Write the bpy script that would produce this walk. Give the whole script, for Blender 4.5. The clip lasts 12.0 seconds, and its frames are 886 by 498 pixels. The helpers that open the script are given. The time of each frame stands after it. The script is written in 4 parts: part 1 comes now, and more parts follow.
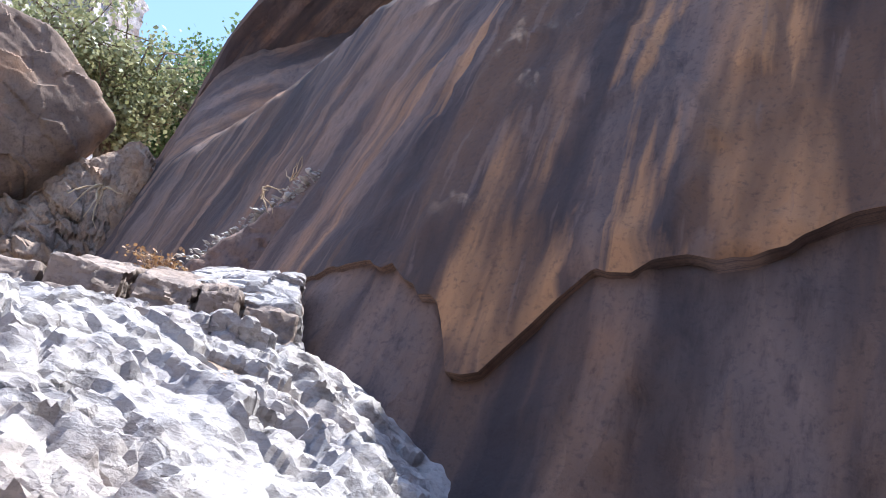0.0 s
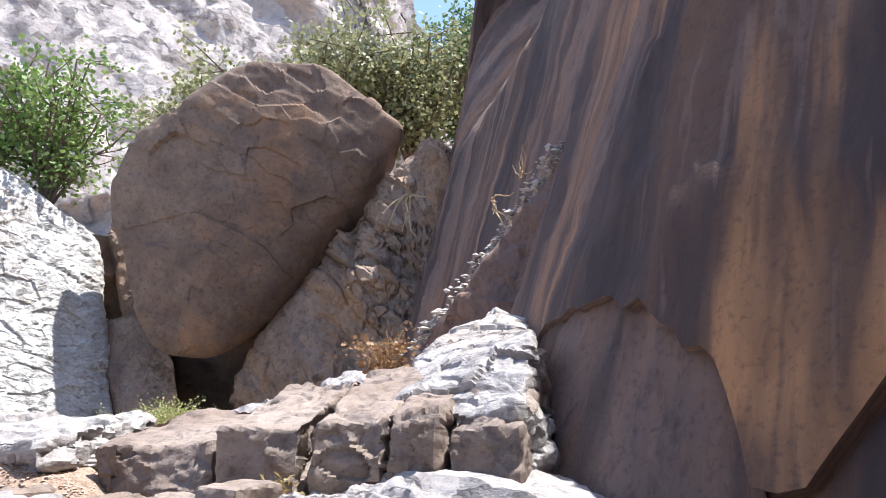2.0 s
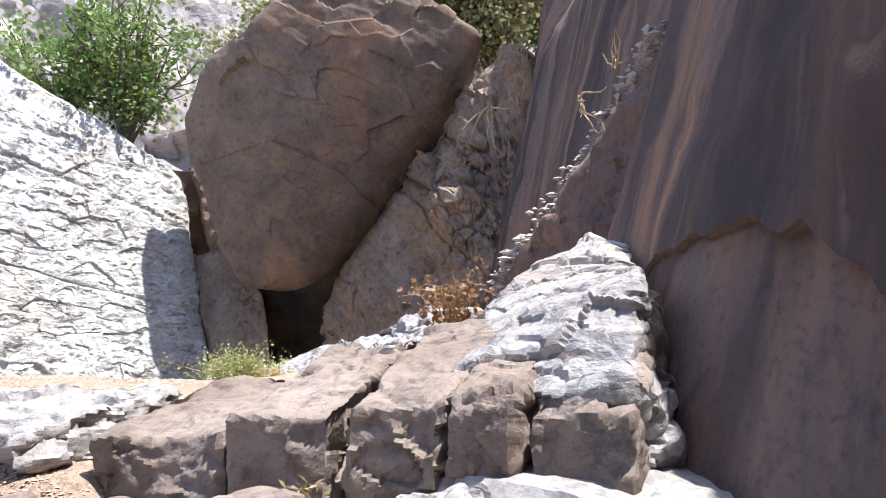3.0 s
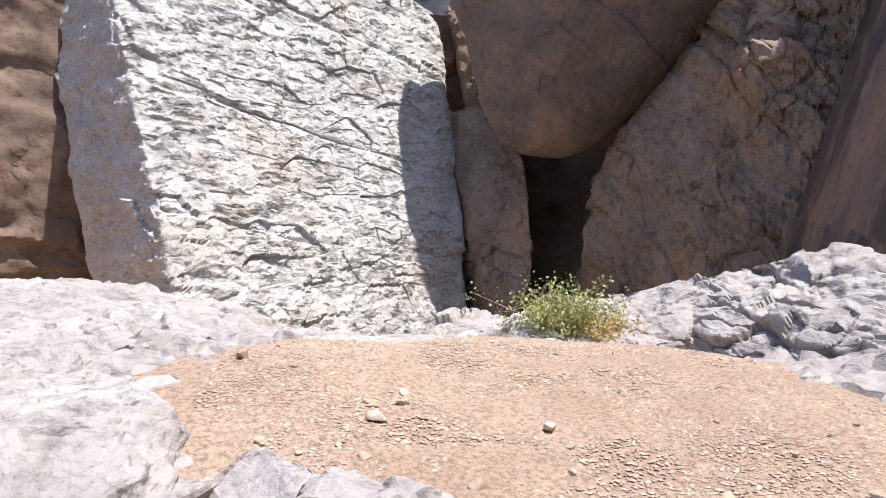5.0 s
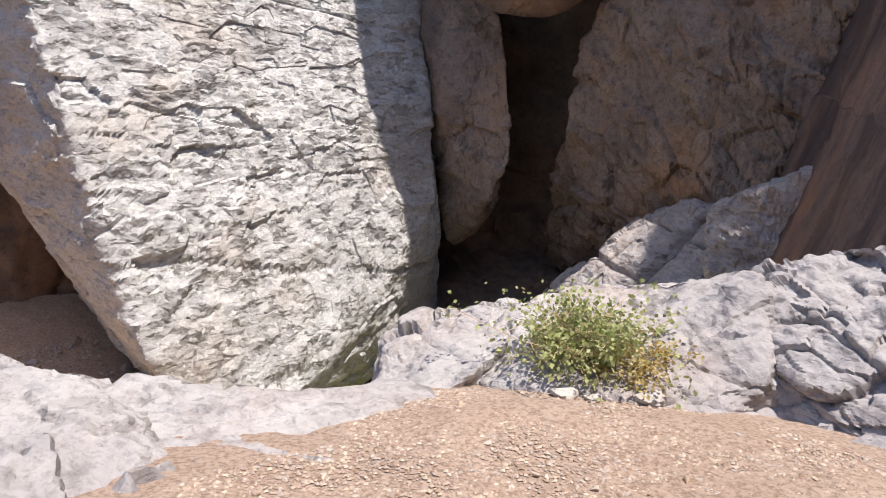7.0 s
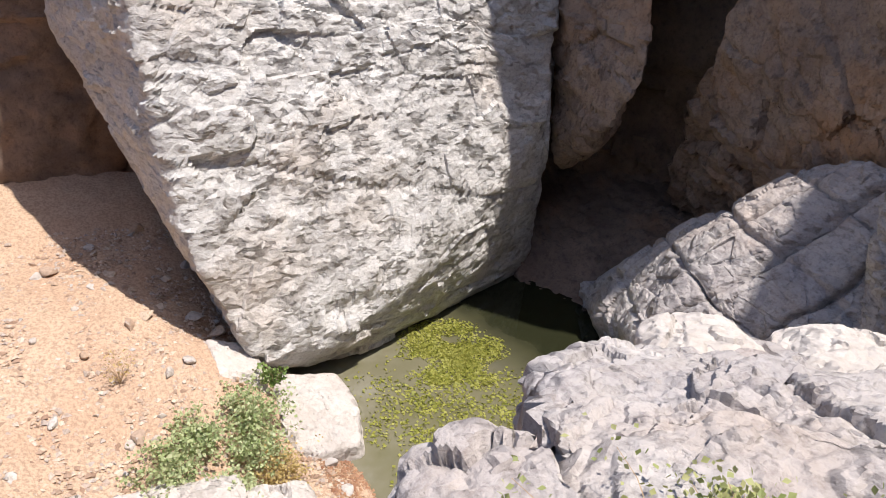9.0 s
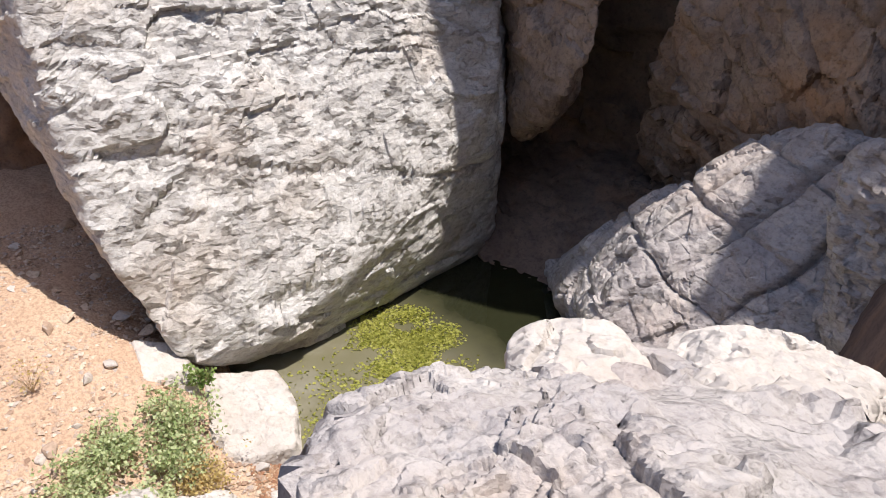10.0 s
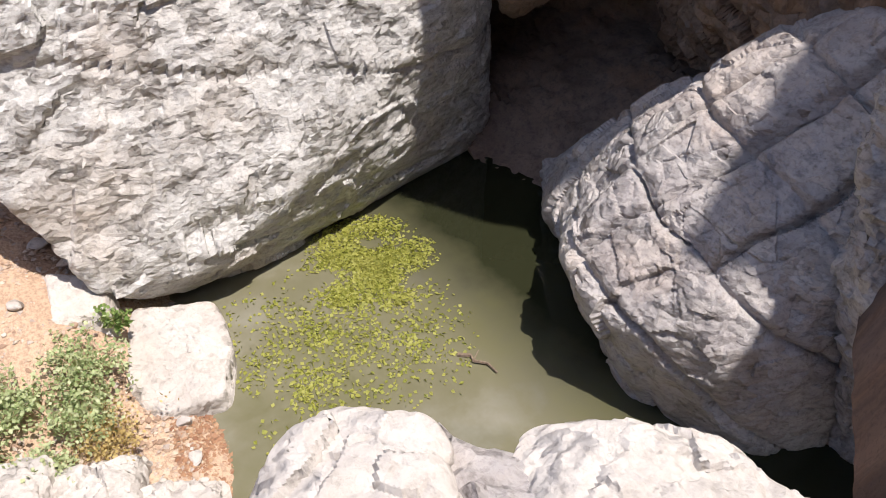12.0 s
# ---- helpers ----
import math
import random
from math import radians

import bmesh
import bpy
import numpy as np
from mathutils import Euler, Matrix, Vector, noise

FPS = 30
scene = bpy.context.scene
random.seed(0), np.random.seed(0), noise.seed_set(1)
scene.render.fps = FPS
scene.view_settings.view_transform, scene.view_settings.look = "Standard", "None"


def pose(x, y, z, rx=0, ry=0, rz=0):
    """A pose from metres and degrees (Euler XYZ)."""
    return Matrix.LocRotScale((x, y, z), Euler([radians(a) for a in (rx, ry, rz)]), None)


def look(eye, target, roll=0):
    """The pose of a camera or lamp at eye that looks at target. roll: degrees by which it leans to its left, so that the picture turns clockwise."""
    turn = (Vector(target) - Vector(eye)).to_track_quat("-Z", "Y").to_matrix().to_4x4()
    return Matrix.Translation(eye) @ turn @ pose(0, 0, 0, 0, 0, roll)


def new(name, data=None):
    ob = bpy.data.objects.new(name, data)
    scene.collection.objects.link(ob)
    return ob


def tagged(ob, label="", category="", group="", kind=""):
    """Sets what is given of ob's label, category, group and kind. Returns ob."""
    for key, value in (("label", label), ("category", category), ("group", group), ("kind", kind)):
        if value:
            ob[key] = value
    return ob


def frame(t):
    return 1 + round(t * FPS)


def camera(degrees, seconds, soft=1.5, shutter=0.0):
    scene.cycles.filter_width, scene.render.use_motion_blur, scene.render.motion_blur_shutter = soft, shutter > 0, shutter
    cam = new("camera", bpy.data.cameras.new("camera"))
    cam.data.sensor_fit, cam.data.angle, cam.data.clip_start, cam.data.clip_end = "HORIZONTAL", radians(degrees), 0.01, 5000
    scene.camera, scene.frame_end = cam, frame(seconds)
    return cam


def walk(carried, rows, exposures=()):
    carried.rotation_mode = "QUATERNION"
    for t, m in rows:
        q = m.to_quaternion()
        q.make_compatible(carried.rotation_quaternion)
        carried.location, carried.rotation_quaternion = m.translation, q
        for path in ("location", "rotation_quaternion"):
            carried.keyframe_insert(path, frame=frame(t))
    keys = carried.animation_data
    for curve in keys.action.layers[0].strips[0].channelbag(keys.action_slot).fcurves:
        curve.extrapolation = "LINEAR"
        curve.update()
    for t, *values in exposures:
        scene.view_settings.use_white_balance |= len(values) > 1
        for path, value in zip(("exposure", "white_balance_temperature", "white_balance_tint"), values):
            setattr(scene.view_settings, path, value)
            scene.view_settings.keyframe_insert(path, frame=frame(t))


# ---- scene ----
cam = camera(59.0, 12.0, 0.95)
PATH = [
    (0, (0.04, 2.476, 2.317), (-0.304, 4.787, 3.205), 12.7),
    (0.5, (0.203, 2.889, 2.446), (-0.209, 5.241, 3.184), 3.6),
    (0.9, (0.213, 3.399, 2.819), (-0.549, 5.599, 3.731), 4.3),
    (1, (0.224, 3.485, 2.865), (-0.581, 5.696, 3.709), 2.8),
    (1.5, (0.33, 3.656, 3.228), (-0.876, 5.766, 3.816), 3.7),
    (2, (0.255, 3.927, 3.52), (-1.127, 5.95, 4.02), 0.5),
    (2.3, (0.144, 4.064, 3.599), (-1.37, 6.015, 3.991), 1.3),
    (2.5, (0.027, 4.274, 3.574), (-1.48, 6.25, 3.841), 2.8),
    (3, (-0.253, 4.816, 3.725), (-1.893, 6.688, 3.969), -1.6),
    (3.2, (-0.349, 4.768, 3.805), (-2.101, 6.515, 4.16), -6.9),
    (3.5, (-0.665, 4.976, 3.93), (-2.621, 6.489, 4.298), -3.3),
    (3.7, (-0.879, 5.06, 4.055), (-2.875, 6.538, 4.34), 3.1),
    (5.3, (-3.004, 5.539, 4.353), (-5.078, 6.896, 4.03), 1.4),
    (5.5, (-3.255, 5.6, 4.34), (-5.319, 6.969, 3.992), 1.3),
    (6, (-3.845, 5.889, 4.506), (-5.873, 7.29, 4.089), -9.5),
    (6.5, (-4.155, 6.23, 4.796), (-6.139, 7.646, 4.24), -1.2),
    (6.7, (-4.208, 6.379, 4.859), (-6.161, 7.794, 4.205), -0.1),
    (8.3, (-5.107, 7.185, 4.98), (-7.016, 8.418, 3.936), 6.6),
    (8.5, (-5.34, 7.348, 5.0), (-7.287, 8.502, 3.94), 4.5),
    (9, (-5.843, 7.67, 4.996), (-7.805, 8.723, 3.859), 6.1),
    (9.5, (-6.037, 8.155, 4.905), (-7.919, 9.156, 3.599), 5.0),
    (10, (-6.027, 8.895, 4.945), (-7.966, 9.886, 3.718), 3.4),
    (10.5, (-6.161, 9.529, 4.913), (-8.131, 10.56, 3.77), 8.5),
    (11, (-6.519, 10.206, 4.815), (-8.547, 11.105, 3.665), 8.2),
    (11.5, (-6.897, 10.515, 4.817), (-8.869, 11.223, 3.451), 5.8),
    (12, (-7.184, 10.879, 4.895), (-8.939, 11.569, 3.252), 0.0),
]
walk(cam, [(t, look(eye, target, roll)) for t, eye, target, roll in PATH],
     [(0.0, 1.3, 5750, 10), (0.6, 1.25, 6050, 10), (2.5, 1.1, 6150, 10), (3.7, 0.95, 6200, 10), (5.3, 0.6, 6450, 13), (8.5, 0.4, 6550, 14), (12.0, 0.45, 6550, 14)])

# ---------------- world, sun, exposure ----------------
SUN_DIR = Vector((0.25, 0.2, 1.0)).normalized()
world = bpy.data.worlds.new("world")
scene.world = world
world.use_nodes = True
wn = world.node_tree
sky = wn.nodes.new("ShaderNodeTexSky")
sky.sky_type = "NISHITA"
sky.sun_disc = False
sky.sun_elevation = math.asin(SUN_DIR.z)
sky.sun_rotation = math.atan2(SUN_DIR.x, SUN_DIR.y)
wn.links.new(sky.outputs[0], wn.nodes["Background"].inputs[0])
wn.nodes["Background"].inputs[1].default_value = 0.15
sun = new("sun", bpy.data.lights.new("sun", "SUN"))
sun.data.energy = 4.5
sun.data.angle = radians(0.53)
sun.data.color = (1.0, 0.95, 0.87)
sun.matrix_world = look(SUN_DIR * 60, (0, 0, 0))


# ---------------- noise on arrays ----------------
def _hash(i, seed):
    """Three pseudo-random numbers in 0..1 for every integer cell."""
    a = (i[..., 0] * 374761393 + i[..., 1] * 668265263 + i[..., 2] * 2147483647 + seed * 974634777).astype(np.int64) & 0xFFFFFFFF
    a = ((a ^ (a >> 13)) * 1274126177) & 0xFFFFFFFF
    a = a ^ (a >> 16)
    b = ((a ^ (a >> 15)) * 2246822519) & 0xFFFFFFFF
    b = b ^ (b >> 13)
    c = ((b ^ (b >> 15)) * 3266489917) & 0xFFFFFFFF
    c = c ^ (c >> 16)
    return np.stack([a, b, c], -1) / 4294967295.0


def vnoise(p, seed=0):
    """Smooth value noise, -1..1."""
    i = np.floor(p).astype(np.int64)
    f = p - i
    f = f * f * f * (f * (f * 6 - 15) + 10)
    total = 0
    for dx in (0, 1):
        for dy in (0, 1):
            for dz in (0, 1):
                w = (f[:, 0] if dx else 1 - f[:, 0]) * (f[:, 1] if dy else 1 - f[:, 1]) * (f[:, 2] if dz else 1 - f[:, 2])
                total = total + w * _hash(i + (dx, dy, dz), seed)[:, 0]
    return total * 2 - 1


def fbm(p, octaves=4, seed=0, gain=0.5):
    total, amp = 0, 1.0
    for k in range(octaves):
        total = total + amp * vnoise(p * 2.03 ** k, seed + k)
        amp *= gain
    return total


def chips(p, seed=0, tilt=1.0):
    """Broken-rock facets: a height and a tilt of its own for every cell, and the distance to the cell's border."""
    i = np.floor(p).astype(np.int64)
    best = np.full(len(p), 9.0)
    second = np.full(len(p), 9.0)
    height = np.zeros(len(p))
    for dx in (-1, 0, 1):
        for dy in (-1, 0, 1):
            for dz in (-1, 0, 1):
                cell = i + (dx, dy, dz)
                h = _hash(cell, seed)
                off = p - (cell + 0.15 + 0.7 * h)
                d = (off * off).sum(1)
                g = _hash(cell, seed + 7) - 0.5
                value = g[:, 0] + tilt * (off * g[:, [1, 2, 0]]).sum(1)
                near = d < best
                second = np.where(near, best, np.minimum(second, d))
                height = np.where(near, value, height)
                best = np.where(near, d, best)
    return height, np.sqrt(second) - np.sqrt(best)


def turn_to(p, axis):
    """Coordinates in a frame whose z is the given bedding axis."""
    z = np.array(axis, float) / np.linalg.norm(axis)
    x = np.cross((0.3, 1, 0.1), z)
    x /= np.linalg.norm(x)
    return p @ np.stack([x, np.cross(z, x), z], 1)


def rough(p, n, relief, size, bed=(0.15, 0.1, 1), seed=0, crack=0.16, fine=0.3, squash=(1.0, 1.0, 1.9), beds=0.0, warp=0.2, even=0.25, joints=()):
    """Moves points along their normals: big swells, two scales of broken facets with cracks between, grain, and straight joints (axis, spacing, offset, depth)."""
    q = turn_to(p, bed) * squash / size
    q = q + warp * np.stack([vnoise(q * 0.9, seed + 31), vnoise(q * 0.9, seed + 32), vnoise(q * 0.9, seed + 33)], 1)
    a, ea = chips(q, seed)
    b, eb = chips(q * 2.7 + 5, seed + 3)
    mask = np.clip(0.6 + 0.9 * vnoise(q * 0.35, seed + 21), even, 1)
    d = relief * (0.9 * a * mask + 0.42 * b * mask + 0.5 * fbm(q * 0.5, 3, seed + 11) + fine * 0.4 * fbm(q * 5, 3, seed + 17))
    d -= relief * crack * (np.exp(-(ea / 0.07) ** 2) + 0.4 * np.exp(-(eb / 0.09) ** 2)) * mask
    if beds:
        h = q[:, 2] * 0.55 + 0.5 * vnoise(q * (0.45, 0.45, 0.3), seed + 41)
        w = np.clip(0.5 + 1.1 * vnoise(q * (0.5, 0.5, 0.9), seed + 43), 0, 1)
        d += relief * beds * w * (0.5 - (h - np.floor(h)))
    for axis, spacing, offset, deep in joints:
        u = (p @ (np.array(axis, float) / np.linalg.norm(axis)) + 0.1 * fbm(p * 0.9, 2, seed + 51) - offset) / spacing
        row = np.floor(u)
        gap = np.minimum(u - row, row + 1 - u) * spacing
        open_ = np.clip(0.7 + 0.8 * vnoise(p * 0.6 + row[:, None] * 3.7, seed + 53), 0.15, 1)
        step = _hash(np.stack([row, row * 0, row * 0], -1).astype(np.int64), seed + 57)[:, 0] - 0.5
        d += 0.8 * deep * step - deep * open_ * np.exp(-(gap / 0.05) ** 2)
    return p + n * d[:, None]


# ---------------- mesh helpers ----------------
def mesh_of(name, verts, faces, material, smooth=False, uv=None, sharp=32.0):
    me = bpy.data.meshes.new(name)
    verts = np.asarray(verts, np.float32)
    faces = np.asarray(faces, np.int32)
    k = faces.shape[1]
    me.vertices.add(len(verts))
    me.vertices.foreach_set("co", verts.ravel())
    me.loops.add(faces.size)
    me.loops.foreach_set("vertex_index", faces.ravel())
    me.polygons.add(len(faces))
    me.polygons.foreach_set("loop_start", np.arange(0, faces.size, k, dtype=np.int32))
    me.polygons.foreach_set("loop_total", np.full(len(faces), k, np.int32))
    me.polygons.foreach_set("use_smooth", np.full(len(faces), smooth))
    if uv is not None:
        layer = me.uv_layers.new(name="UVMap")
        layer.data.foreach_set("uv", np.asarray(uv, np.float32)[faces.ravel()].ravel())
    me.update(calc_edges=True)
    me.validate()
    if smooth:
        me.set_sharp_from_angle(angle=radians(sharp))
    me.materials.append(material)
    return me


SPHERES = {}


def cube_sphere(n):
    """Unit directions on a welded cube sphere with n x n quads a side, and its quads."""
    if n not in SPHERES:
        t = np.tan(np.linspace(-1, 1, n + 1) * math.pi / 4)
        a, b = np.meshgrid(t, t, indexing="ij")
        one = np.ones_like(a)
        sides = [(one, a, b), (-one, b, a), (b, one, a), (a, -one, b), (a, b, one), (b, a, -one)]
        pts = np.concatenate([np.stack(s, -1).reshape(-1, 3) for s in sides])
        keys, first, back = np.unique(np.round(pts, 5), axis=0, return_index=True, return_inverse=True)
        idx = np.arange((n + 1) ** 2).reshape(n + 1, n + 1)
        quad = np.stack([idx[:-1, :-1], idx[1:, :-1], idx[1:, 1:], idx[:-1, 1:]], -1).reshape(-1, 4)
        quads = np.concatenate([quad + k * (n + 1) ** 2 for k in range(6)])
        dirs = keys / np.linalg.norm(keys, axis=1)[:, None]
        SPHERES[n] = (dirs, back.reshape(-1)[quads])
    return SPHERES[n]


def hull_planes(points):
    """Outward planes of the convex hull of some corner points."""
    bm = bmesh.new()
    for p in points:
        bm.verts.new(p)
    bmesh.ops.convex_hull(bm, input=bm.verts)
    bmesh.ops.recalc_face_normals(bm, faces=bm.faces)
    normals = np.array([f.normal[:] for f in bm.faces])
    at = np.array([f.verts[0].co[:] for f in bm.faces])
    bm.free()
    return normals, (normals * at).sum(1)


def rock_mesh(name, corners, material, n=60, round_=22.0, relief=0.12, size=0.9, smooth=True, **kw):
    """A rock: the hull of its corners with worn edges, broken and cracked all over."""
    corners = np.array(corners, float)
    mid = 0.5 * (corners.min(0) + corners.max(0)) * 0.5 + 0.5 * corners.mean(0)
    half = np.maximum(0.5 * np.ptp(corners, axis=0), 0.05)
    normals, dist = hull_planes([tuple(c) for c in corners - mid])
    unit, quads = cube_sphere(n)
    dirs = unit * half
    dirs = dirs / np.linalg.norm(dirs, axis=1)[:, None]
    w = np.maximum(dirs @ normals.T, 0) / np.maximum(dist, 0.01)
    top = w.max(1, keepdims=True)
    e = (w / top) ** round_
    r = 1 / (top[:, 0] * e.sum(1) ** (1 / round_))
    nor = e @ normals
    nor /= np.linalg.norm(nor, axis=1)[:, None]
    p = mid + dirs * r[:, None]
    p = rough(p, nor, relief, size, **kw)
    return mesh_of(name, p, quads, material, smooth)


def rock(name, corners, material, label, category="rock", n=60, kind="", group="", **kw):
    ob = new(name, rock_mesh(name, corners, material, n, **kw))
    return tagged(ob, label, category, group, kind)


def grid_faces(nu, nv):
    idx = np.arange(nu * nv).reshape(nu, nv)
    return np.stack([idx[:-1, :-1], idx[1:, :-1], idx[1:, 1:], idx[:-1, 1:]], -1).reshape(-1, 4)


def grid_normals(p, nu, nv):
    g = p.reshape(nu, nv, 3)
    c = np.cross(np.gradient(g, axis=0), np.gradient(g, axis=1))
    return (c / np.maximum(np.linalg.norm(c, axis=2, keepdims=True), 1e-9)).reshape(-1, 3)


def skirted(p, nu, nv, shift):
    """A grid closed with a rim and a back that lie shift behind its border."""
    faces = grid_faces(nu, nv)
    idx = np.arange(nu * nv).reshape(nu, nv)
    rim = np.concatenate([idx[:-1, 0], idx[-1, :-1], idx[:0:-1, -1], idx[0, :0:-1]])
    back = p[rim] + shift
    m, k = len(p), len(rim)
    ring = np.arange(k)
    nxt = (ring + 1) % k
    side = np.stack([rim[nxt], rim, m + ring, m + nxt], 1)
    centre = back.mean(0, keepdims=True)
    fan = np.stack([m + nxt, m + ring, np.full(k, m + k), np.full(k, m + k)], 1)
    return np.concatenate([p, back, centre]), np.concatenate([faces, side]), fan[:, :3]


# ---------------- materials ----------------
def material(name):
    m = bpy.data.materials.new(name)
    m.use_nodes = True
    return m, m.node_tree.nodes, m.node_tree.links, m.node_tree.nodes["Principled BSDF"]


def noise_node(nodes, links, scale, detail=6, rough_=0.6, stretch=None, rotate=None):
    geo = nodes.new("ShaderNodeNewGeometry")
    tex = nodes.new("ShaderNodeTexNoise")
    tex.inputs["Scale"].default_value = scale
    tex.inputs["Detail"].default_value = detail
    tex.inputs["Roughness"].default_value = rough_
    if stretch:
        mp = nodes.new("ShaderNodeMapping")
        mp.inputs["Scale"].default_value = stretch
        if rotate:
            mp.inputs["Rotation"].default_value = [radians(a) for a in rotate]
        links.new(geo.outputs["Position"], mp.inputs["Vector"])
        links.new(mp.outputs[0], tex.inputs["Vector"])
    else:
        links.new(geo.outputs["Position"], tex.inputs["Vector"])
    return tex.outputs[0]


def ramp_node(nodes, links, src, stops):
    r = nodes.new("ShaderNodeValToRGB")
    while len(r.color_ramp.elements) < len(stops):
        r.color_ramp.elements.new(0.5)
    for el, (at, col) in zip(r.color_ramp.elements, stops):
        el.position = at
        el.color = (*col, 1) if len(col) == 3 else col
    links.new(src, r.inputs[0])
    return r.outputs[0]


def mix_node(nodes, links, fac, a, b, how="MIX"):
    m = nodes.new("ShaderNodeMix")
    m.data_type = "RGBA"
    m.blend_type = how
    for sock, v in ((m.inputs[0], fac), (m.inputs[6], a), (m.inputs[7], b)):
        if isinstance(v, (int, float)):
            sock.default_value = v
        elif isinstance(v, tuple):
            sock.default_value = (*v, 1)
        else:
            links.new(v, sock)
    return m.outputs[2]


def bump_node(nodes, links, heights, bsdf):
    """heights: (source, strength, distance) one after another."""
    last = None
    for src, strength, distance in heights:
        b = nodes.new("ShaderNodeBump")
        b.inputs["Strength"].default_value = strength
        b.inputs["Distance"].default_value = distance
        links.new(src, b.inputs["Height"])
        if last:
            links.new(last, b.inputs["Normal"])
        last = b.outputs[0]
    links.new(last, bsdf.inputs["Normal"])


def grey_white(v):
    return (v, v, v)


def rock_material(name, pale, mid, dark, stain, stain_amount=0.5, bed=(1, 1, 2.2), bump=0.6, streak=None, grain=9.0, chip=1.0, chip_bump=0.55):
    """Weathered rock: pale and mid blotches, dark specks and pits, rusty stains, fine relief."""
    m, nodes, links, bsdf = material(name)
    blotch = noise_node(nodes, links, 0.9, 7, 0.62, bed)
    speck = noise_node(nodes, links, grain, 8, 0.7, bed)
    pits = noise_node(nodes, links, 26, 5, 0.65)
    rust = noise_node(nodes, links, 0.45, 6, 0.6)
    col = mix_node(nodes, links, ramp_node(nodes, links, blotch, [(0.36, grey_white(0)), (0.66, grey_white(1))]), mid, pale)
    col = mix_node(nodes, links, ramp_node(nodes, links, speck, [(0.3, grey_white(0.65)), (0.5, grey_white(0))]), col, dark)
    col = mix_node(nodes, links, ramp_node(nodes, links, rust, [(0.52, grey_white(0)), (0.72, grey_white(stain_amount))]), col, stain)
    if streak:
        uv = nodes.new("ShaderNodeUVMap")
        sep = nodes.new("ShaderNodeSeparateXYZ")
        links.new(uv.outputs[0], sep.inputs[0])
        span = nodes.new("ShaderNodeMapRange")
        span.inputs["From Min"].default_value = 18.3
        span.inputs["From Max"].default_value = 20.5
        span.inputs["To Min"].default_value = 1.0
        span.inputs["To Max"].default_value = 0.12
        links.new(sep.outputs[0], span.inputs["Value"])
        for scale, lo, hi, most, tone in ((0.55, 0.47, 0.56, 0.9, streak), (1.5, 0.47, 0.55, 0.7, dark), (2.8, 0.54, 0.6, 0.8, streak), (0.8, 0.53, 0.58, 0.85, dark), (7.0, 0.6, 0.66, 0.45, pale)):
            mp = nodes.new("ShaderNodeMapping")
            mp.inputs["Scale"].default_value = (scale, scale * 0.13, 1)
            mp.inputs["Location"].default_value = (scale * 6.4, scale * 3 + 3 * lo, 0)
            links.new(uv.outputs[0], mp.inputs["Vector"])
            tex = nodes.new("ShaderNodeTexNoise")
            tex.inputs["Scale"].default_value = 1.0
            tex.inputs["Detail"].default_value = 5
            tex.inputs["Distortion"].default_value = 0.35
            links.new(mp.outputs[0], tex.inputs["Vector"])
            amount = nodes.new("ShaderNodeMath")
            amount.operation = "MULTIPLY"
            links.new(ramp_node(nodes, links, tex.outputs[0], [(lo, grey_white(0)), (hi, grey_white(most))]), amount.inputs[0])
            if tone is dark:
                amount.inputs[1].default_value = 0.9
            else:
                links.new(span.outputs[0], amount.inputs[1])
            col = mix_node(nodes, links, amount.outputs[0], col, tone)
    col = mix_node(nodes, links, ramp_node(nodes, links, pits, [(0.3, grey_white(0.45)), (0.48, grey_white(0))]), col, dark)
    heights = []
    geo = nodes.new("ShaderNodeNewGeometry")
    warp = nodes.new("ShaderNodeTexNoise")
    warp.inputs["Scale"].default_value = 3.0 * chip
    warp.inputs["Detail"].default_value = 3
    links.new(geo.outputs["Position"], warp.inputs["Vector"])
    add = nodes.new("ShaderNodeVectorMath")
    add.operation = "MULTIPLY_ADD"
    add.inputs[1].default_value = (0.25 / chip,) * 3
    links.new(warp.outputs["Color"], add.inputs[0])
    links.new(geo.outputs["Position"], add.inputs[2])
    mp = nodes.new("ShaderNodeMapping")
    mp.inputs["Scale"].default_value = bed
    mp.inputs["Rotation"].default_value = (0.25, -0.15, 0.4)
    links.new(add.outputs[0], mp.inputs["Vector"])
    for scale, deep in ((3.6 * chip, 0.11 / chip), (9.5 * chip, 0.045 / chip)):
        cell = nodes.new("ShaderNodeTexVoronoi")
        cell.inputs["Scale"].default_value = scale
        links.new(mp.outputs[0], cell.inputs["Vector"])
        bw = nodes.new("ShaderNodeRGBToBW")
        links.new(cell.outputs["Color"], bw.inputs[0])
        away = nodes.new("ShaderNodeVectorMath")
        away.operation = "SUBTRACT"
        links.new(mp.outputs[0], away.inputs[0])
        links.new(cell.outputs["Position"], away.inputs[1])
        lean = nodes.new("ShaderNodeVectorMath")
        lean.operation = "SUBTRACT"
        lean.inputs[1].default_value = (0.5, 0.5, 0.5)
        links.new(cell.outputs["Color"], lean.inputs[0])
        dot = nodes.new("ShaderNodeVectorMath")
        dot.operation = "DOT_PRODUCT"
        links.new(away.outputs[0], dot.inputs[0])
        links.new(lean.outputs[0], dot.inputs[1])
        tilt = nodes.new("ShaderNodeMath")
        tilt.operation = "MULTIPLY_ADD"
        tilt.inputs[1].default_value = 2.2 * scale
        links.new(dot.outputs["Value"], tilt.inputs[0])
        links.new(bw.outputs[0], tilt.inputs[2])
        heights.append((tilt.outputs[0], chip_bump, deep))
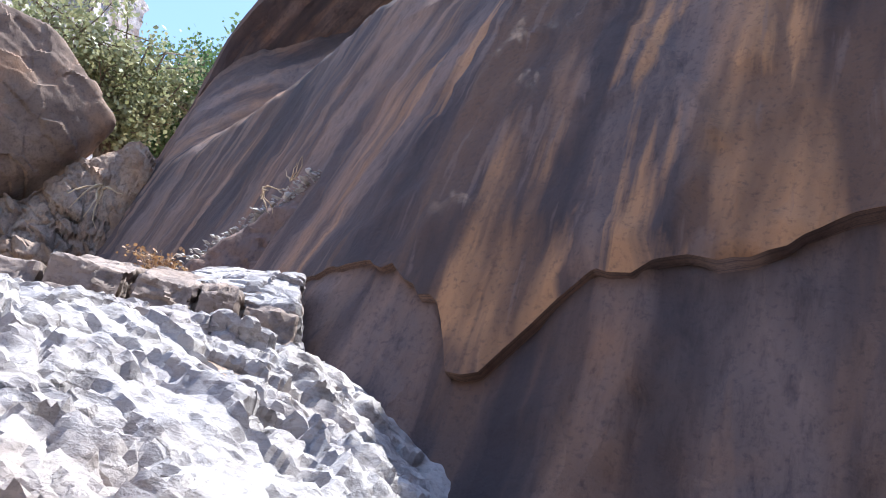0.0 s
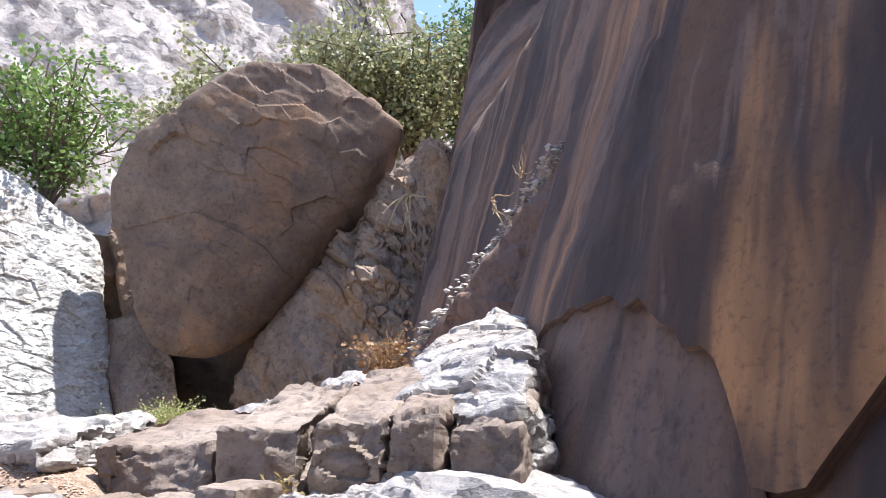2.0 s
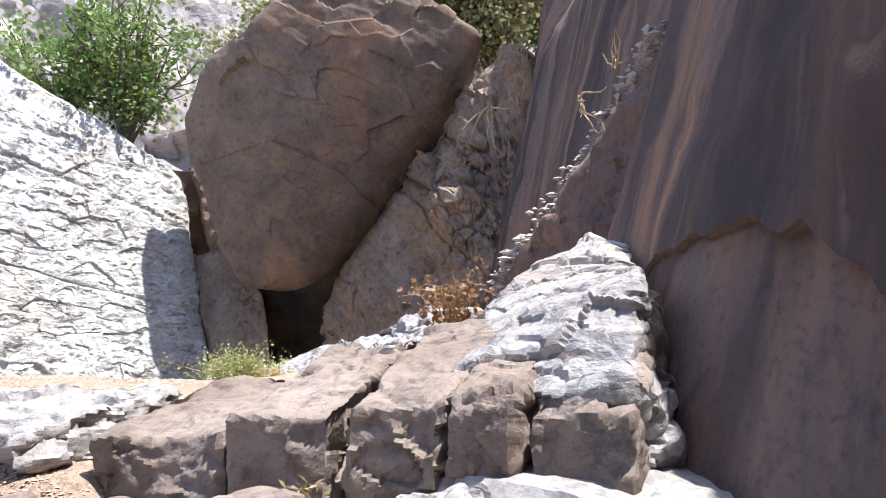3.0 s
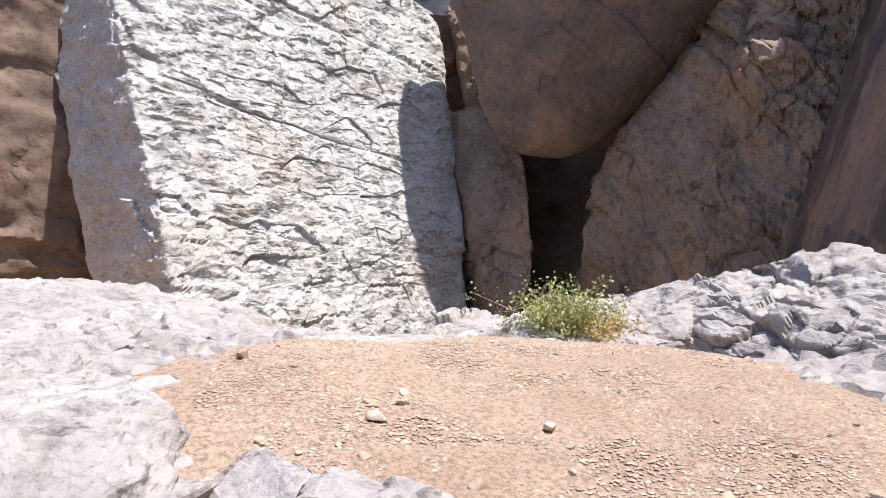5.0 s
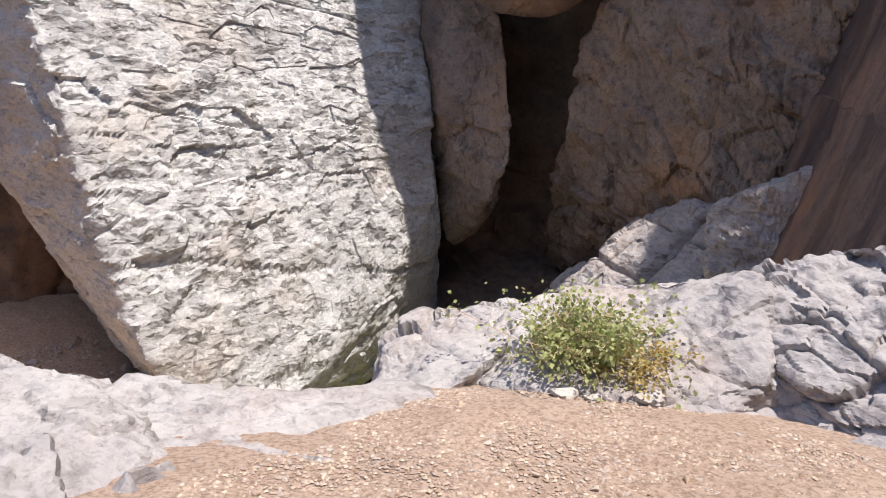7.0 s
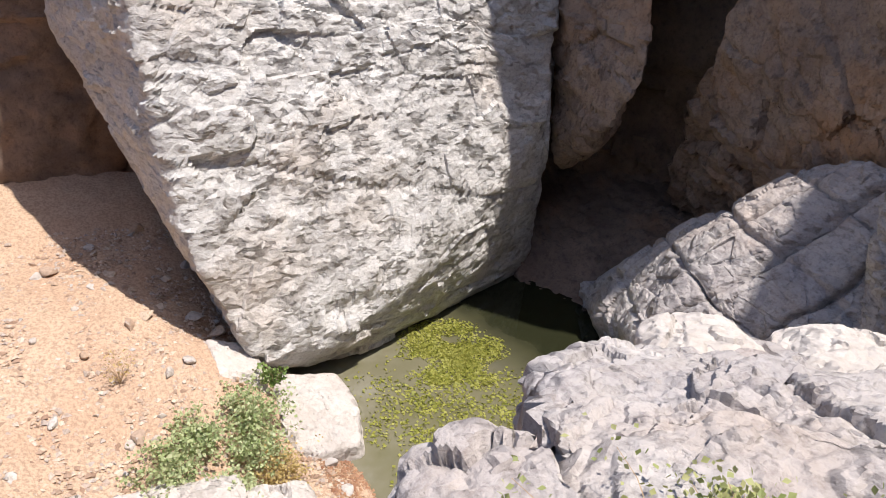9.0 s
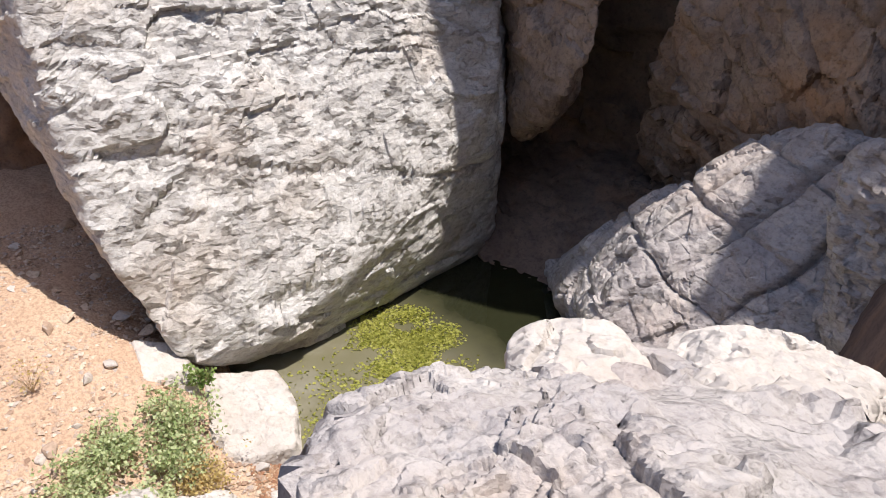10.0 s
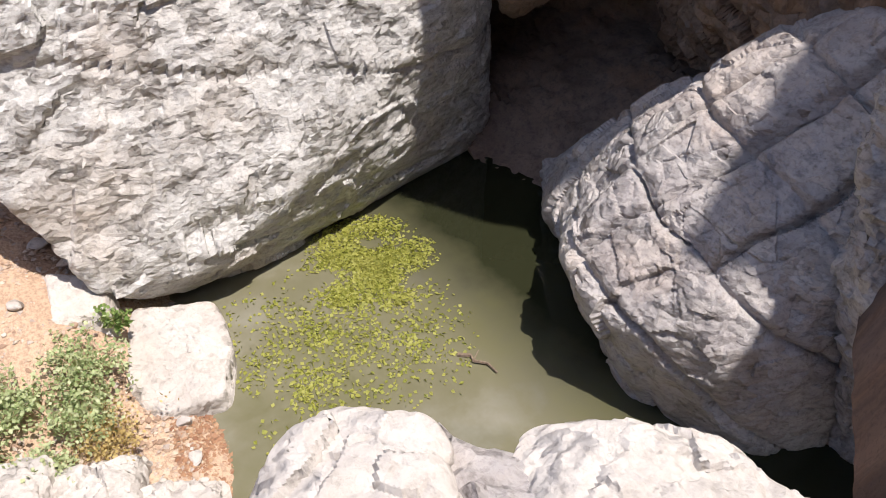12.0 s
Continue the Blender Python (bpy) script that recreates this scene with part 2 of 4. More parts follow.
        col = mix_node(nodes, links, ramp_node(nodes, links, bw.outputs[0], [(0.2, grey_white(0.12)), (0.45, grey_white(0))]), col, dark)
    links.new(col, bsdf.inputs["Base Color"])
    bsdf.inputs["Roughness"].default_value = 0.88
    bsdf.inputs["Specular IOR Level"].default_value = 0.25
    bump_node(nodes, links, heights + [(speck, bump, 0.04), (pits, bump, 0.018)], bsdf)
    return m


M_SLAB = rock_material("pale_grey_rock", (0.69, 0.68, 0.66), (0.54, 0.525, 0.505), (0.22, 0.2, 0.19), (0.5, 0.38, 0.28), 0.5, (1, 1, 2.4))
M_GREY = rock_material("grey_rock", (0.55, 0.52, 0.5), (0.4, 0.37, 0.37), (0.16, 0.14, 0.14), (0.48, 0.35, 0.26), 0.55, (1, 1, 2.0))
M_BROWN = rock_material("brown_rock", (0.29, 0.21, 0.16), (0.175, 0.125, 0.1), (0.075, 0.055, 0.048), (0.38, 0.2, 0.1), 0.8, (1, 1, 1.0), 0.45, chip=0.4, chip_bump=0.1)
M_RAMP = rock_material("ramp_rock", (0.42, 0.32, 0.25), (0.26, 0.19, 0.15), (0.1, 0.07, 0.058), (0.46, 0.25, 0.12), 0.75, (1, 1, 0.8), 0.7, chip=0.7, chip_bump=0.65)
M_WALL = rock_material("varnished_cliff", (0.27, 0.185, 0.15), (0.18, 0.13, 0.115), (0.06, 0.048, 0.05), (0.42, 0.21, 0.1), 0.6, (1.2, 1.2, 0.25), 0.5, (0.58, 0.3, 0.14), chip=0.4, chip_bump=0.2)
M_WALL_PLAIN = rock_material("dark_cliff_rock", (0.27, 0.185, 0.15), (0.18, 0.13, 0.115), (0.06, 0.048, 0.05), (0.42, 0.21, 0.1), 0.5, (1.2, 1.2, 0.6), 0.5)
M_FAR = rock_material("far_rock", (0.5, 0.45, 0.43), (0.36, 0.32, 0.31), (0.14, 0.12, 0.12), (0.42, 0.32, 0.25), 0.5, (1, 1, 1.3), 0.9, grain=3.0, chip=0.3)


def sand_material(name, a, b, c, scale=1.0):
    m, nodes, links, bsdf = material(name)
    n1 = noise_node(nodes, links, 1.2 * scale, 5, 0.6)
    n2 = noise_node(nodes, links, 42 * scale, 6, 0.75)
    n3 = noise_node(nodes, links, 160 * scale, 3, 0.6)
    col = mix_node(nodes, links, ramp_node(nodes, links, n1, [(0.35, grey_white(0)), (0.65, grey_white(1))]), a, b)
    col = mix_node(nodes, links, ramp_node(nodes, links, n2, [(0.4, grey_white(0.8)), (0.55, grey_white(0))]), col, c)
    links.new(col, bsdf.inputs["Base Color"])
    bsdf.inputs["Roughness"].default_value = 0.95
    bsdf.inputs["Specular IOR Level"].default_value = 0.15
    bump_node(nodes, links, [(n2, 0.7, 0.02), (n3, 0.5, 0.006)], bsdf)
    return m


M_SAND = sand_material("gravelly_sand", (0.42, 0.305, 0.235), (0.49, 0.375, 0.295), (0.22, 0.15, 0.11))
M_DIRT = sand_material("reddish_dirt", (0.52, 0.36, 0.25), (0.58, 0.44, 0.32), (0.32, 0.21, 0.15), 0.6)

M_PALE = rock_material("white_rock", (0.62, 0.58, 0.54), (0.5, 0.46, 0.43), (0.36, 0.32, 0.29), (0.56, 0.44, 0.34), 0.4, (1, 1, 1.6), 0.5)
M_LEDGE = rock_material("ledge_rock", (0.4, 0.33, 0.29), (0.23, 0.175, 0.145), (0.1, 0.075, 0.06), (0.36, 0.22, 0.13), 0.7, (1, 1, 1.2), 0.5)


def stone_material(name, tones):
    m, nodes, links, bsdf = material(name)
    info = nodes.new("ShaderNodeObjectInfo")
    geo = nodes.new("ShaderNodeNewGeometry")
    add = nodes.new("ShaderNodeMath")
    add.operation = "ADD"
    links.new(info.outputs["Random"], add.inputs[0])
    links.new(geo.outputs["Random Per Island"], add.inputs[1])
    frac = nodes.new("ShaderNodeMath")
    frac.operation = "FRACT"
    links.new(add.outputs[0], frac.inputs[0])
    n1 = noise_node(nodes, links, 25, 5, 0.65)
    col = ramp_node(nodes, links, frac.outputs[0], [(i / (len(tones) - 1), t) for i, t in enumerate(tones)])
    col = mix_node(nodes, links, ramp_node(nodes, links, n1, [(0.35, grey_white(0.45)), (0.55, grey_white(0))]), col, (0.2, 0.14, 0.1))
    links.new(col, bsdf.inputs["Base Color"])
    bsdf.inputs["Roughness"].default_value = 0.9
    bump_node(nodes, links, [(n1, 0.4, 0.01)], bsdf)
    return m


M_STONE = stone_material("tan_stone", [(0.55, 0.42, 0.3), (0.4, 0.28, 0.2), (0.5, 0.46, 0.42), (0.62, 0.5, 0.38)])
M_GRAVEL = stone_material("gravel", [(0.5, 0.38, 0.29), (0.3, 0.19, 0.13), (0.6, 0.48, 0.37), (0.46, 0.34, 0.26), (0.42, 0.36, 0.32), (0.64, 0.54, 0.43)])

# ---------------- the ground ----------------
def spline(points):
    """A thin-plate height through some spots (x, y, z) of the ground."""
    c = np.array(points, float)
    m = len(c)
    d = np.linalg.norm(c[:, None, :2] - c[None, :, :2], axis=2)
    k = np.where(d > 0, d * d * np.log(d + 1e-12), 0) + 0.02 * np.eye(m)
    q = np.concatenate([np.ones((m, 1)), c[:, :2]], 1)
    a = np.block([[k, q], [q.T, np.zeros((3, 3))]])
    w = np.linalg.solve(a, np.concatenate([c[:, 2], np.zeros(3)]))

    def height(x, y):
        x, y = np.asarray(x, float), np.asarray(y, float)
        total = w[m] + w[m + 1] * x + w[m + 2] * y
        for i in range(m):
            r2 = (x - c[i, 0]) ** 2 + (y - c[i, 1]) ** 2
            total = total + w[i] * 0.5 * r2 * np.log(r2 + 1e-12)
        return total
    return height


NEAR = [
    (0, 0, 0.3), (0, 2.5, 0.8), (3, 2, 0.7), (-3, 1.5, 1.2), (0.3, 3.7, 1.7), (-0.25, 4.8, 2.35), (-0.82, 4.75, 2.5),
    (-1.2, 5.1, 2.73), (-0.36, 5.4, 2.5), (-0.7, 6.28, 2.88), (-1.4, 6.35, 3.2), (-2.1, 6.2, 3.2), (-2.9, 6.1, 2.98),
    (0.3, 6.2, 2.2), (2, 5.5, 1.6), (-2.7, 4.8, 2.95), (-3.3, 5.6, 3.08), (-5.4, 7, 3.28), (-6.5, 8.9, 3.12),
    (-6.3, 6.8, 3.42), (-7.7, 8.6, 3.03), (-4.2, 6.2, 3.22), (-4, 8.6, 3.3), (-5, 4, 3.3), (-7.5, 10.4, 2.9),
    (-6.1, 10.3, 3.2), (-8.6, 10.8, 2.45), (-7.6, 5.5, 3.4), (-8.9, 11.4, 2.2), (-8.4, 12.4, 2.2), (-5.8, 10.8, 3.4),
]
ground_z = spline(NEAR)


def near_z(x, y):
    """The bedrock breaks off at the rim above the pool and behind the bank."""
    rim = np.interp(y, [4, 6.5, 7.2, 7.8, 8.2, 8.7, 9.1, 9.5, 10.3, 11.4, 12.3, 12.8, 14], [-9.0, -8.2, -7.75, -7.3, -7.15, -7.5, -7.7, -8.2, -8.45, -8.95, -8.65, -8.2, -6])
    far = np.interp(x, [-8.6, -7, -5.5, -4, -3], [12.9, 11.6, 11.1, 10.8, 10.6])
    out = np.maximum((rim - x) / 0.5, (y - far) / 0.5)
    t = np.clip(out, 0, 1)
    return ground_z(x, y) * (1 - t) + t * -2.8


def ground_sheet(name, x0, x1, y0, y1, step, height, mat, label, category, relief, size, seed, kind="structure", depth=3.0, mask=None, **kw):
    nx, ny = int((x1 - x0) / step) + 1, int((y1 - y0) / step) + 1
    gx, gy = np.meshgrid(np.linspace(x0, x1, nx), np.linspace(y0, y1, ny), indexing="ij")
    p = np.stack([gx, gy, height(gx, gy)], -1).reshape(-1, 3)
    nor = grid_normals(p, nx, ny)
    q = rough(p, nor, relief, size, seed=seed, **kw)
    verts, faces, _ = skirted(q, nx, ny, np.array([0, 0, -depth]))
    return tagged(new(name, mesh_of(name, verts, faces, mat, True)), label, category, kind=kind)


def under_bulge(x, y):
    """Dips below the finely broken bulge of rock that lies on it."""
    t = np.clip(np.minimum(np.minimum(x + 3.1, 1.9 - x), np.minimum(y - 2.6, 6.75 - y)) / 0.3, 0, 1)
    return near_z(x, y) - 0.35 * t


ground_sheet("ground_rock", -10.2, 4.6, -3.0, 13.6, 0.05, under_bulge, M_GREY, "sunlit grey fractured bedrock floor of the gorge", "rock ground", 0.13, 0.42, 4, bed=(0.2, -0.1, 1), beds=0.6)
ground_sheet("rock_bulge", -3.2, 2.0, 2.5, 6.85, 0.019, lambda x, y: near_z(x, y) - 0.07, M_GREY, "rounded bulge of pale broken bedrock in the sun", "rock ground", 0.12, 0.3, 6, bed=(0.3, 0.5, 1), beds=0.5, depth=0.8, crack=0.2)


def sand_height(x, y):
    """Sand fills a shallow basin between the ledge and the rim of the pool."""
    d = np.sqrt(((x + 4.9) / 1.9) ** 2 + ((y - 7.6) / 1.6) ** 2)
    d2 = np.sqrt(((x + 5.6) / 1.5) ** 2 + ((y - 8.4) / 1.1) ** 2)
    d3 = np.sqrt(((x + 3.75) / 0.65) ** 2 + ((y - 6.15) / 0.35) ** 2)
    d = np.minimum(np.minimum(d, d2), d3)
    return near_z(x, y) + 0.13 * np.clip((1.0 - d) * 2.5, -1.2, 1)


ground_sheet("sand_patch", -7.8, -1.2, 4.6, 10.2, 0.04, sand_height, M_SAND, "tan gravelly sand lying in a rock basin", "sand", 0.012, 0.3, 9, depth=0.3, crack=0)


nx = 61
gx, gy = np.meshgrid(np.linspace(-1, 1, nx) ** 3 * 900 - 5, np.linspace(-1, 1, nx) ** 3 * 900 + 8, indexing="ij")
p = np.stack([gx, gy, -4.2 + 6 * fbm(np.stack([gx, gy, gx * 0], -1).reshape(-1, 3) / 90, 3, 5).reshape(nx, nx) * np.clip(np.hypot(gx + 5, gy - 8) / 200 - 0.3, 0, 1)], -1).reshape(-1, 3)
tagged(new("ground", mesh_of("ground", p, grid_faces(nx, nx), M_DIRT, True)), "dry stony desert ground under the gorge", "ground", kind="structure")

# dirt slope beside the pool
DIRT = [(-18, 5, -0.2), (-16.9, 6.8, -0.75), (-15.2, 8.3, -0.85), (-14, 9.2, -1.25), (-14.4, 6.8, -0.85), (-13, 7.8, -1.4), (-12.8, 9, -1.65),
        (-13.2, 10.3, -1.95), (-12.4, 10.8, -2.12), (-12, 12, -2.9), (-15, 11, -2.6), (-11, 8, -1.2), (-11, 4, -0.2), (-16, 3, -0.3), (-16, 14, -3), (-18, 9, -0.6)]
dirt_z = spline(DIRT)
ground_sheet("dirt_slope", -19, -9.0, 2, 15, 0.06, dirt_z, M_DIRT, "orange-tan dirt slope strewn with stones beside the pool", "dirt slope", 0.04, 0.5, 12, crack=0, depth=2.0)

# ---------------- the cliffs ----------------
def cliff(name, plan, z0, z1, step, lean, mat, label, seed, relief=0.35, size=1.8, shape=None, back=(0, 4, 0), **kw):
    """A cliff face over a plan line (x, y, lean): closed with a back of its own."""
    plan = np.array(plan, float)
    seg = np.concatenate([[0], np.cumsum(np.hypot(*np.diff(plan[:, :2], axis=0).T))])
    nu, nv = int(seg[-1] / step) + 1, int((z1 - z0) / step) + 1
    s = np.linspace(0, seg[-1], nu)
    k = 9
    ker = np.ones(k) / k
    cols = [np.convolve(np.pad(np.interp(s, seg, plan[:, i]), k // 2, mode="edge"), ker, "valid") for i in range(plan.shape[1])]
    tx, ty = np.gradient(cols[0]), np.gradient(cols[1])
    ln = np.hypot(tx, ty)
    ox, oy = -ty / ln, tx / ln
    z = np.linspace(z0, z1, nv)
    S, Z = np.meshgrid(s, z, indexing="ij")
    if shape:
        low = int((4.0 - z0) / step)
        edge = shape[0](cols[0])[:, None]
        j = np.arange(nv)[None, :]
        Z = np.where(j <= low, z0 + (edge - 0.02 - z0) * j / low, edge + (z1 - edge) * np.maximum(j - low - 1, 0) / (nv - low - 2))
    off = -cols[2][:, None] * (Z - 4.0)
    if plan.shape[1] > 3:
        off = off - 0.75 * np.maximum(Z - cols[3][:, None], 0) ** 2 / (np.maximum(Z - cols[3][:, None], 0) + 1.5)
    if shape:
        off = off - np.where(j <= low, shape[1](cols[0])[:, None], 0) * np.clip((low + 3 - j) / 3, 0, 1) + np.where(cols[0] > -2.5, 0.15, 0.0)[:, None] * np.clip(2.9 - Z, 0, 1.5)
    X = cols[0][:, None] + ox[:, None] * off
    Y = cols[1][:, None] + oy[:, None] * off
    p = np.stack([X, Y, Z], -1).reshape(-1, 3)
    q = rough(p, grid_normals(p, nu, nv), relief, size, seed=seed, **kw)
    verts, faces, fan = skirted(q, nu, nv, np.array(back, float))
    uv = np.zeros((len(verts), 2))
    uv[:nu * nv] = np.stack([S.ravel(), Z.ravel()], 1)
    if shape:
        uv[:nu * nv, 0] += np.where(j <= low, 60.0, 0.0).repeat(nu, 0).ravel()
    return tagged(new(name, mesh_of(name, verts, faces, mat, True, uv, 65.0)), label, "cliff", kind="structure")


def lip_edge(x):
    """Height of the jagged lower edge of the varnished upper wall."""
    edge = np.interp(x, [-2.8, -1.9, -1.25, -0.95, -0.5, -0.33, -0.2, 0.1, 0.3, 0.7, 1.1, 1.7, 3.5], [3.7, 3.95, 4.09, 4.02, 3.7, 3.3, 3.34, 3.77, 4.05, 4.1, 4.15, 4.4, 4.6])
    return edge + 0.05 * fbm(np.stack([x * 5, x * 0, x * 0], -1), 5, 77, 0.55)


def lip_depth(x):
    """How far the wall below that edge stands back."""
    return np.interp(x, [-2.6, -1.5, -0.3, 3.0], [0.0, 0.05, 0.09, 0.15])


cliff("cliff_right", [(5.5, -8, 0.1, 14), (5.2, -1, 0.1, 14), (4.2, 3, 0.08, 14), (2.6, 5.4, 0.12, 14), (1.6, 6.16, 0.18, 12), (0.3, 6.75, 0.25, 9.5), (-0.35, 7.05, 0.27, 9.5), (-1.25, 7.45, 0.31, 9.3), (-2.1, 8.4, 0.31, 8.8),
                      (-2.75, 9.3, 0.29, 8.8), (-3.55, 10.2, 0.27, 9.0), (-4.7, 11.8, 0.25, 9.5), (-8.05, 15.3, 0.25, 8.9), (-10.1, 17.25, 0.26, 8.9), (-12.0, 20.0, 0.2, 14), (-12.2, 21.0, 0.24, 14), (-10, 25, 0.25, 14)],
      0.0, 18, 0.08, 0, M_WALL, "towering shaded dark brown cliff with orange streaks of desert varnish", 21, relief=0.14, size=2.0, shape=(lip_edge, lip_depth), back=(6, 4, 0), bed=(1, 0.2, 0.05), crack=0.2)

# ---------------- the great rocks ----------------
rock("leaning_slab", [(-14.28, 9.66, -1.35), (-14.66, 8.95, -0.1), (-15.65, 8.5, 3.1), (-16.95, 8.05, 6.4), (-17.9, 8.2, 8.6), (-18.95, 8.7, 11.2), (-18.7, 10.4, 10.1), (-18.4, 12.1, 9.1), (-18.0, 15.1, 7.7), (-16.45, 15.0, 3.1),
                      (-15.85, 14.75, 1.4), (-15.5, 13.85, 0.75), (-14.87, 12.43, -0.6), (-14.48, 11.3, -1.15), (-14.35, 10.45, -1.4), (-14.9, 11.0, -2.1), (-15.5, 12.15, -2.1), (-15.85, 13.3, -2.1), (-16.5, 14.8, -2.1),
                      (-17.7, 7.65, 2.3), (-19.4, 7.3, 6.6), (-20.6, 8.4, 11.4), (-21, 15, 9), (-19, 10, -2.6), (-17.5, 15.5, -2.6), (-15.2, 9.75, -1.9), (-18.7, 15.7, 7.3), (-17.2, 15.5, 3.2), (-16.6, 15.35, 0.9), (-16.9, 15.6, -2.1)],
     M_SLAB, "huge pale grey sunlit slab leaning over the pool", n=240, round_=60, relief=0.115, size=0.8, seed=40, bed=(0.1, 0.12, 1), squash=(0.8, 0.8, 1.6), crack=0.04, fine=0.2, warp=0.04, even=0.55,
     joints=(((0.2, 0.25, 1), 1.9, 0.55, 0.05),))
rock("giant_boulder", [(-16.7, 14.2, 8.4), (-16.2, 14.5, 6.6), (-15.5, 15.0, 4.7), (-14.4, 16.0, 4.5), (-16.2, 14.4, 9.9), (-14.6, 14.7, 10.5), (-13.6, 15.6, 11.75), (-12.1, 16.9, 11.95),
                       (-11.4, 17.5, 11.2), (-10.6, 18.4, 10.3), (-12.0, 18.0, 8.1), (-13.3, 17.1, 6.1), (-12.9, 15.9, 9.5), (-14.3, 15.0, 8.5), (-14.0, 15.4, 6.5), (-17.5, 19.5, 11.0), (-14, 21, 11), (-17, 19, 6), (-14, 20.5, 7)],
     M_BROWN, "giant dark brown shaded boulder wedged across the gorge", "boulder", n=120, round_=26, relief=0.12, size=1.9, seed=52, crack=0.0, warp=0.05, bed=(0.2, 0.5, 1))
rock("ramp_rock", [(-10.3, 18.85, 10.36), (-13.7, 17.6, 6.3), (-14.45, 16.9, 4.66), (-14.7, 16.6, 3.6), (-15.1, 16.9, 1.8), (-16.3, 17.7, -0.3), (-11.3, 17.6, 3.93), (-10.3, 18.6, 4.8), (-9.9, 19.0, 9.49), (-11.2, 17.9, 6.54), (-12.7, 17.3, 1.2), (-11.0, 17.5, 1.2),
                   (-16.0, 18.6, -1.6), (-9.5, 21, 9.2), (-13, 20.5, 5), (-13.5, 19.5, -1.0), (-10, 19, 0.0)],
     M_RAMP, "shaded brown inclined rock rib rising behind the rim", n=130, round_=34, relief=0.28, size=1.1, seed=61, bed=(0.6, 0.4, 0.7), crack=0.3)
rock("pool_block", [(-15.55, 15.7, -1.95), (-14.2, 15.75, -0.6), (-13.06, 15.82, 0.76), (-12.92, 16.67, 1.4), (-12.56, 17.15, 1.6), (-12.15, 16.94, 1.9), (-11.0, 17.1, 1.9), (-11.02, 16.47, 0.8), (-10.6, 16.3, 0.5),
                    (-10.85, 15.45, -0.1), (-11.55, 14.95, -0.3), (-11.5, 14.42, -0.83), (-12.4, 14.35, -0.7), (-10.7, 15.1, -0.8), (-13.0, 15.1, -2.3), (-11.6, 14.9, -2.5), (-10.2, 15.8, -2.6), (-13, 18.5, 1.5), (-10, 18.5, 1), (-14.5, 18, -2.5), (-10, 18, -2.6)],
     M_GREY, "grey jointed rock block at the edge of the pool", n=160, round_=40, relief=0.09, size=0.7, seed=74, bed=(0.5, -0.3, 0.8), crack=0.1, warp=0.06, beds=0.1, squash=(1.0, 1.0, 1.0),
     joints=(((0.85, -0.45, 0.15), 0.66, 0.2, 0.16), ((0.15, 0.5, 0.8), 0.95, 0.35, 0.1)))

# ---------------- the pool ----------------
m, nodes, links, bsdf = material("pool_water")
silt = noise_node(nodes, links, 0.7, 5, 0.6)
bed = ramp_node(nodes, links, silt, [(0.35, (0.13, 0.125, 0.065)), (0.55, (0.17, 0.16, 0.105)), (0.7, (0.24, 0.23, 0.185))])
# darkens towards the back: deeper water, with the recess's shade painted into the colour
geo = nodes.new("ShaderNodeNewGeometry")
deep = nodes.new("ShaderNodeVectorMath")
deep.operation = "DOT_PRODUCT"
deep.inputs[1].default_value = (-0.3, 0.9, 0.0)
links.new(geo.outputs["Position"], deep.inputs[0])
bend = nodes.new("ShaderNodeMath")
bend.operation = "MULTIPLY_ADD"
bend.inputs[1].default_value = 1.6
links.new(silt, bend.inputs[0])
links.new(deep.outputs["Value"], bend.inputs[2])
# 0 over the open silt, 1 where the painted shade is full
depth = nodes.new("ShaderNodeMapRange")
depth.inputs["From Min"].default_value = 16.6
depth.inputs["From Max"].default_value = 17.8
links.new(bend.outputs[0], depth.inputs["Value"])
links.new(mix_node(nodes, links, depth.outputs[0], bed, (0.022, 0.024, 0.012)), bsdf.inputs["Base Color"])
ripple = noise_node(nodes, links, 3.0, 2, 0.5)
bump_node(nodes, links, [(ripple, 0.05, 0.02)], bsdf)
bsdf.inputs["Roughness"].default_value = 0.03
M_WATER = m
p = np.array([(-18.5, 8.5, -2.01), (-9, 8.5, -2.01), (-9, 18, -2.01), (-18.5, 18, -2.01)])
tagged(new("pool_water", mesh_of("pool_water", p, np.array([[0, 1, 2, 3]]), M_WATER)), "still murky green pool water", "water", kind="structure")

# ---------------- more cliffs that close the gorge ----------------
cliff("cliff_back", [(-30, 49, 0.3), (-19.5, 41, 0.3), (-18, 33, 0.34), (-22, 25, 0.34), (-26, 17, 0.34), (-32, 8, 0.34), (-40, -4, 0.34)],
      -3, 30, 0.33, 0, M_FAR, "sunlit pale grey mountainside above the gorge", 31, relief=1.1, size=4.5, back=(-5, 6, 0), bed=(0.5, 0.3, 0.8), beds=0.5)
cliff("cliff_left", [(-23.5, 12.5, 0.1), (-19.8, 9.8, 0.08), (-18.9, 7.5, 0.06), (-18.5, 4.5, 0.06), (-18, -3, 0.05), (-16, -14, 0.05)],
      -3, 9.5, 0.09, 0, M_BROWN, "shaded brown side wall of the gorge behind the slab", 33, relief=0.3, size=2.0, crack=0.1, warp=0.4, back=(-4, 1, 0))
cliff("cliff_behind", [(-18, -12, 0.1), (-4, -13, 0.1), (6.5, -9, 0.1)],
      -3, 9, 0.3, 0, M_BROWN, "brown cliff closing the gorge downstream", 35, relief=0.6, size=3, back=(0, -4, 0))
cliff("cliff_recess", [(-8.5, 18.2, 0), (-10, 18.8, 0), (-15, 19.5, 0), (-18.6, 17.5, 0), (-19.5, 13.5, 0)],
      -3, 8, 0.12, 0, M_BROWN, "dark brown rock at the back of a shaded recess", 37, relief=0.4, size=1.4, back=(-1, 3, 0))
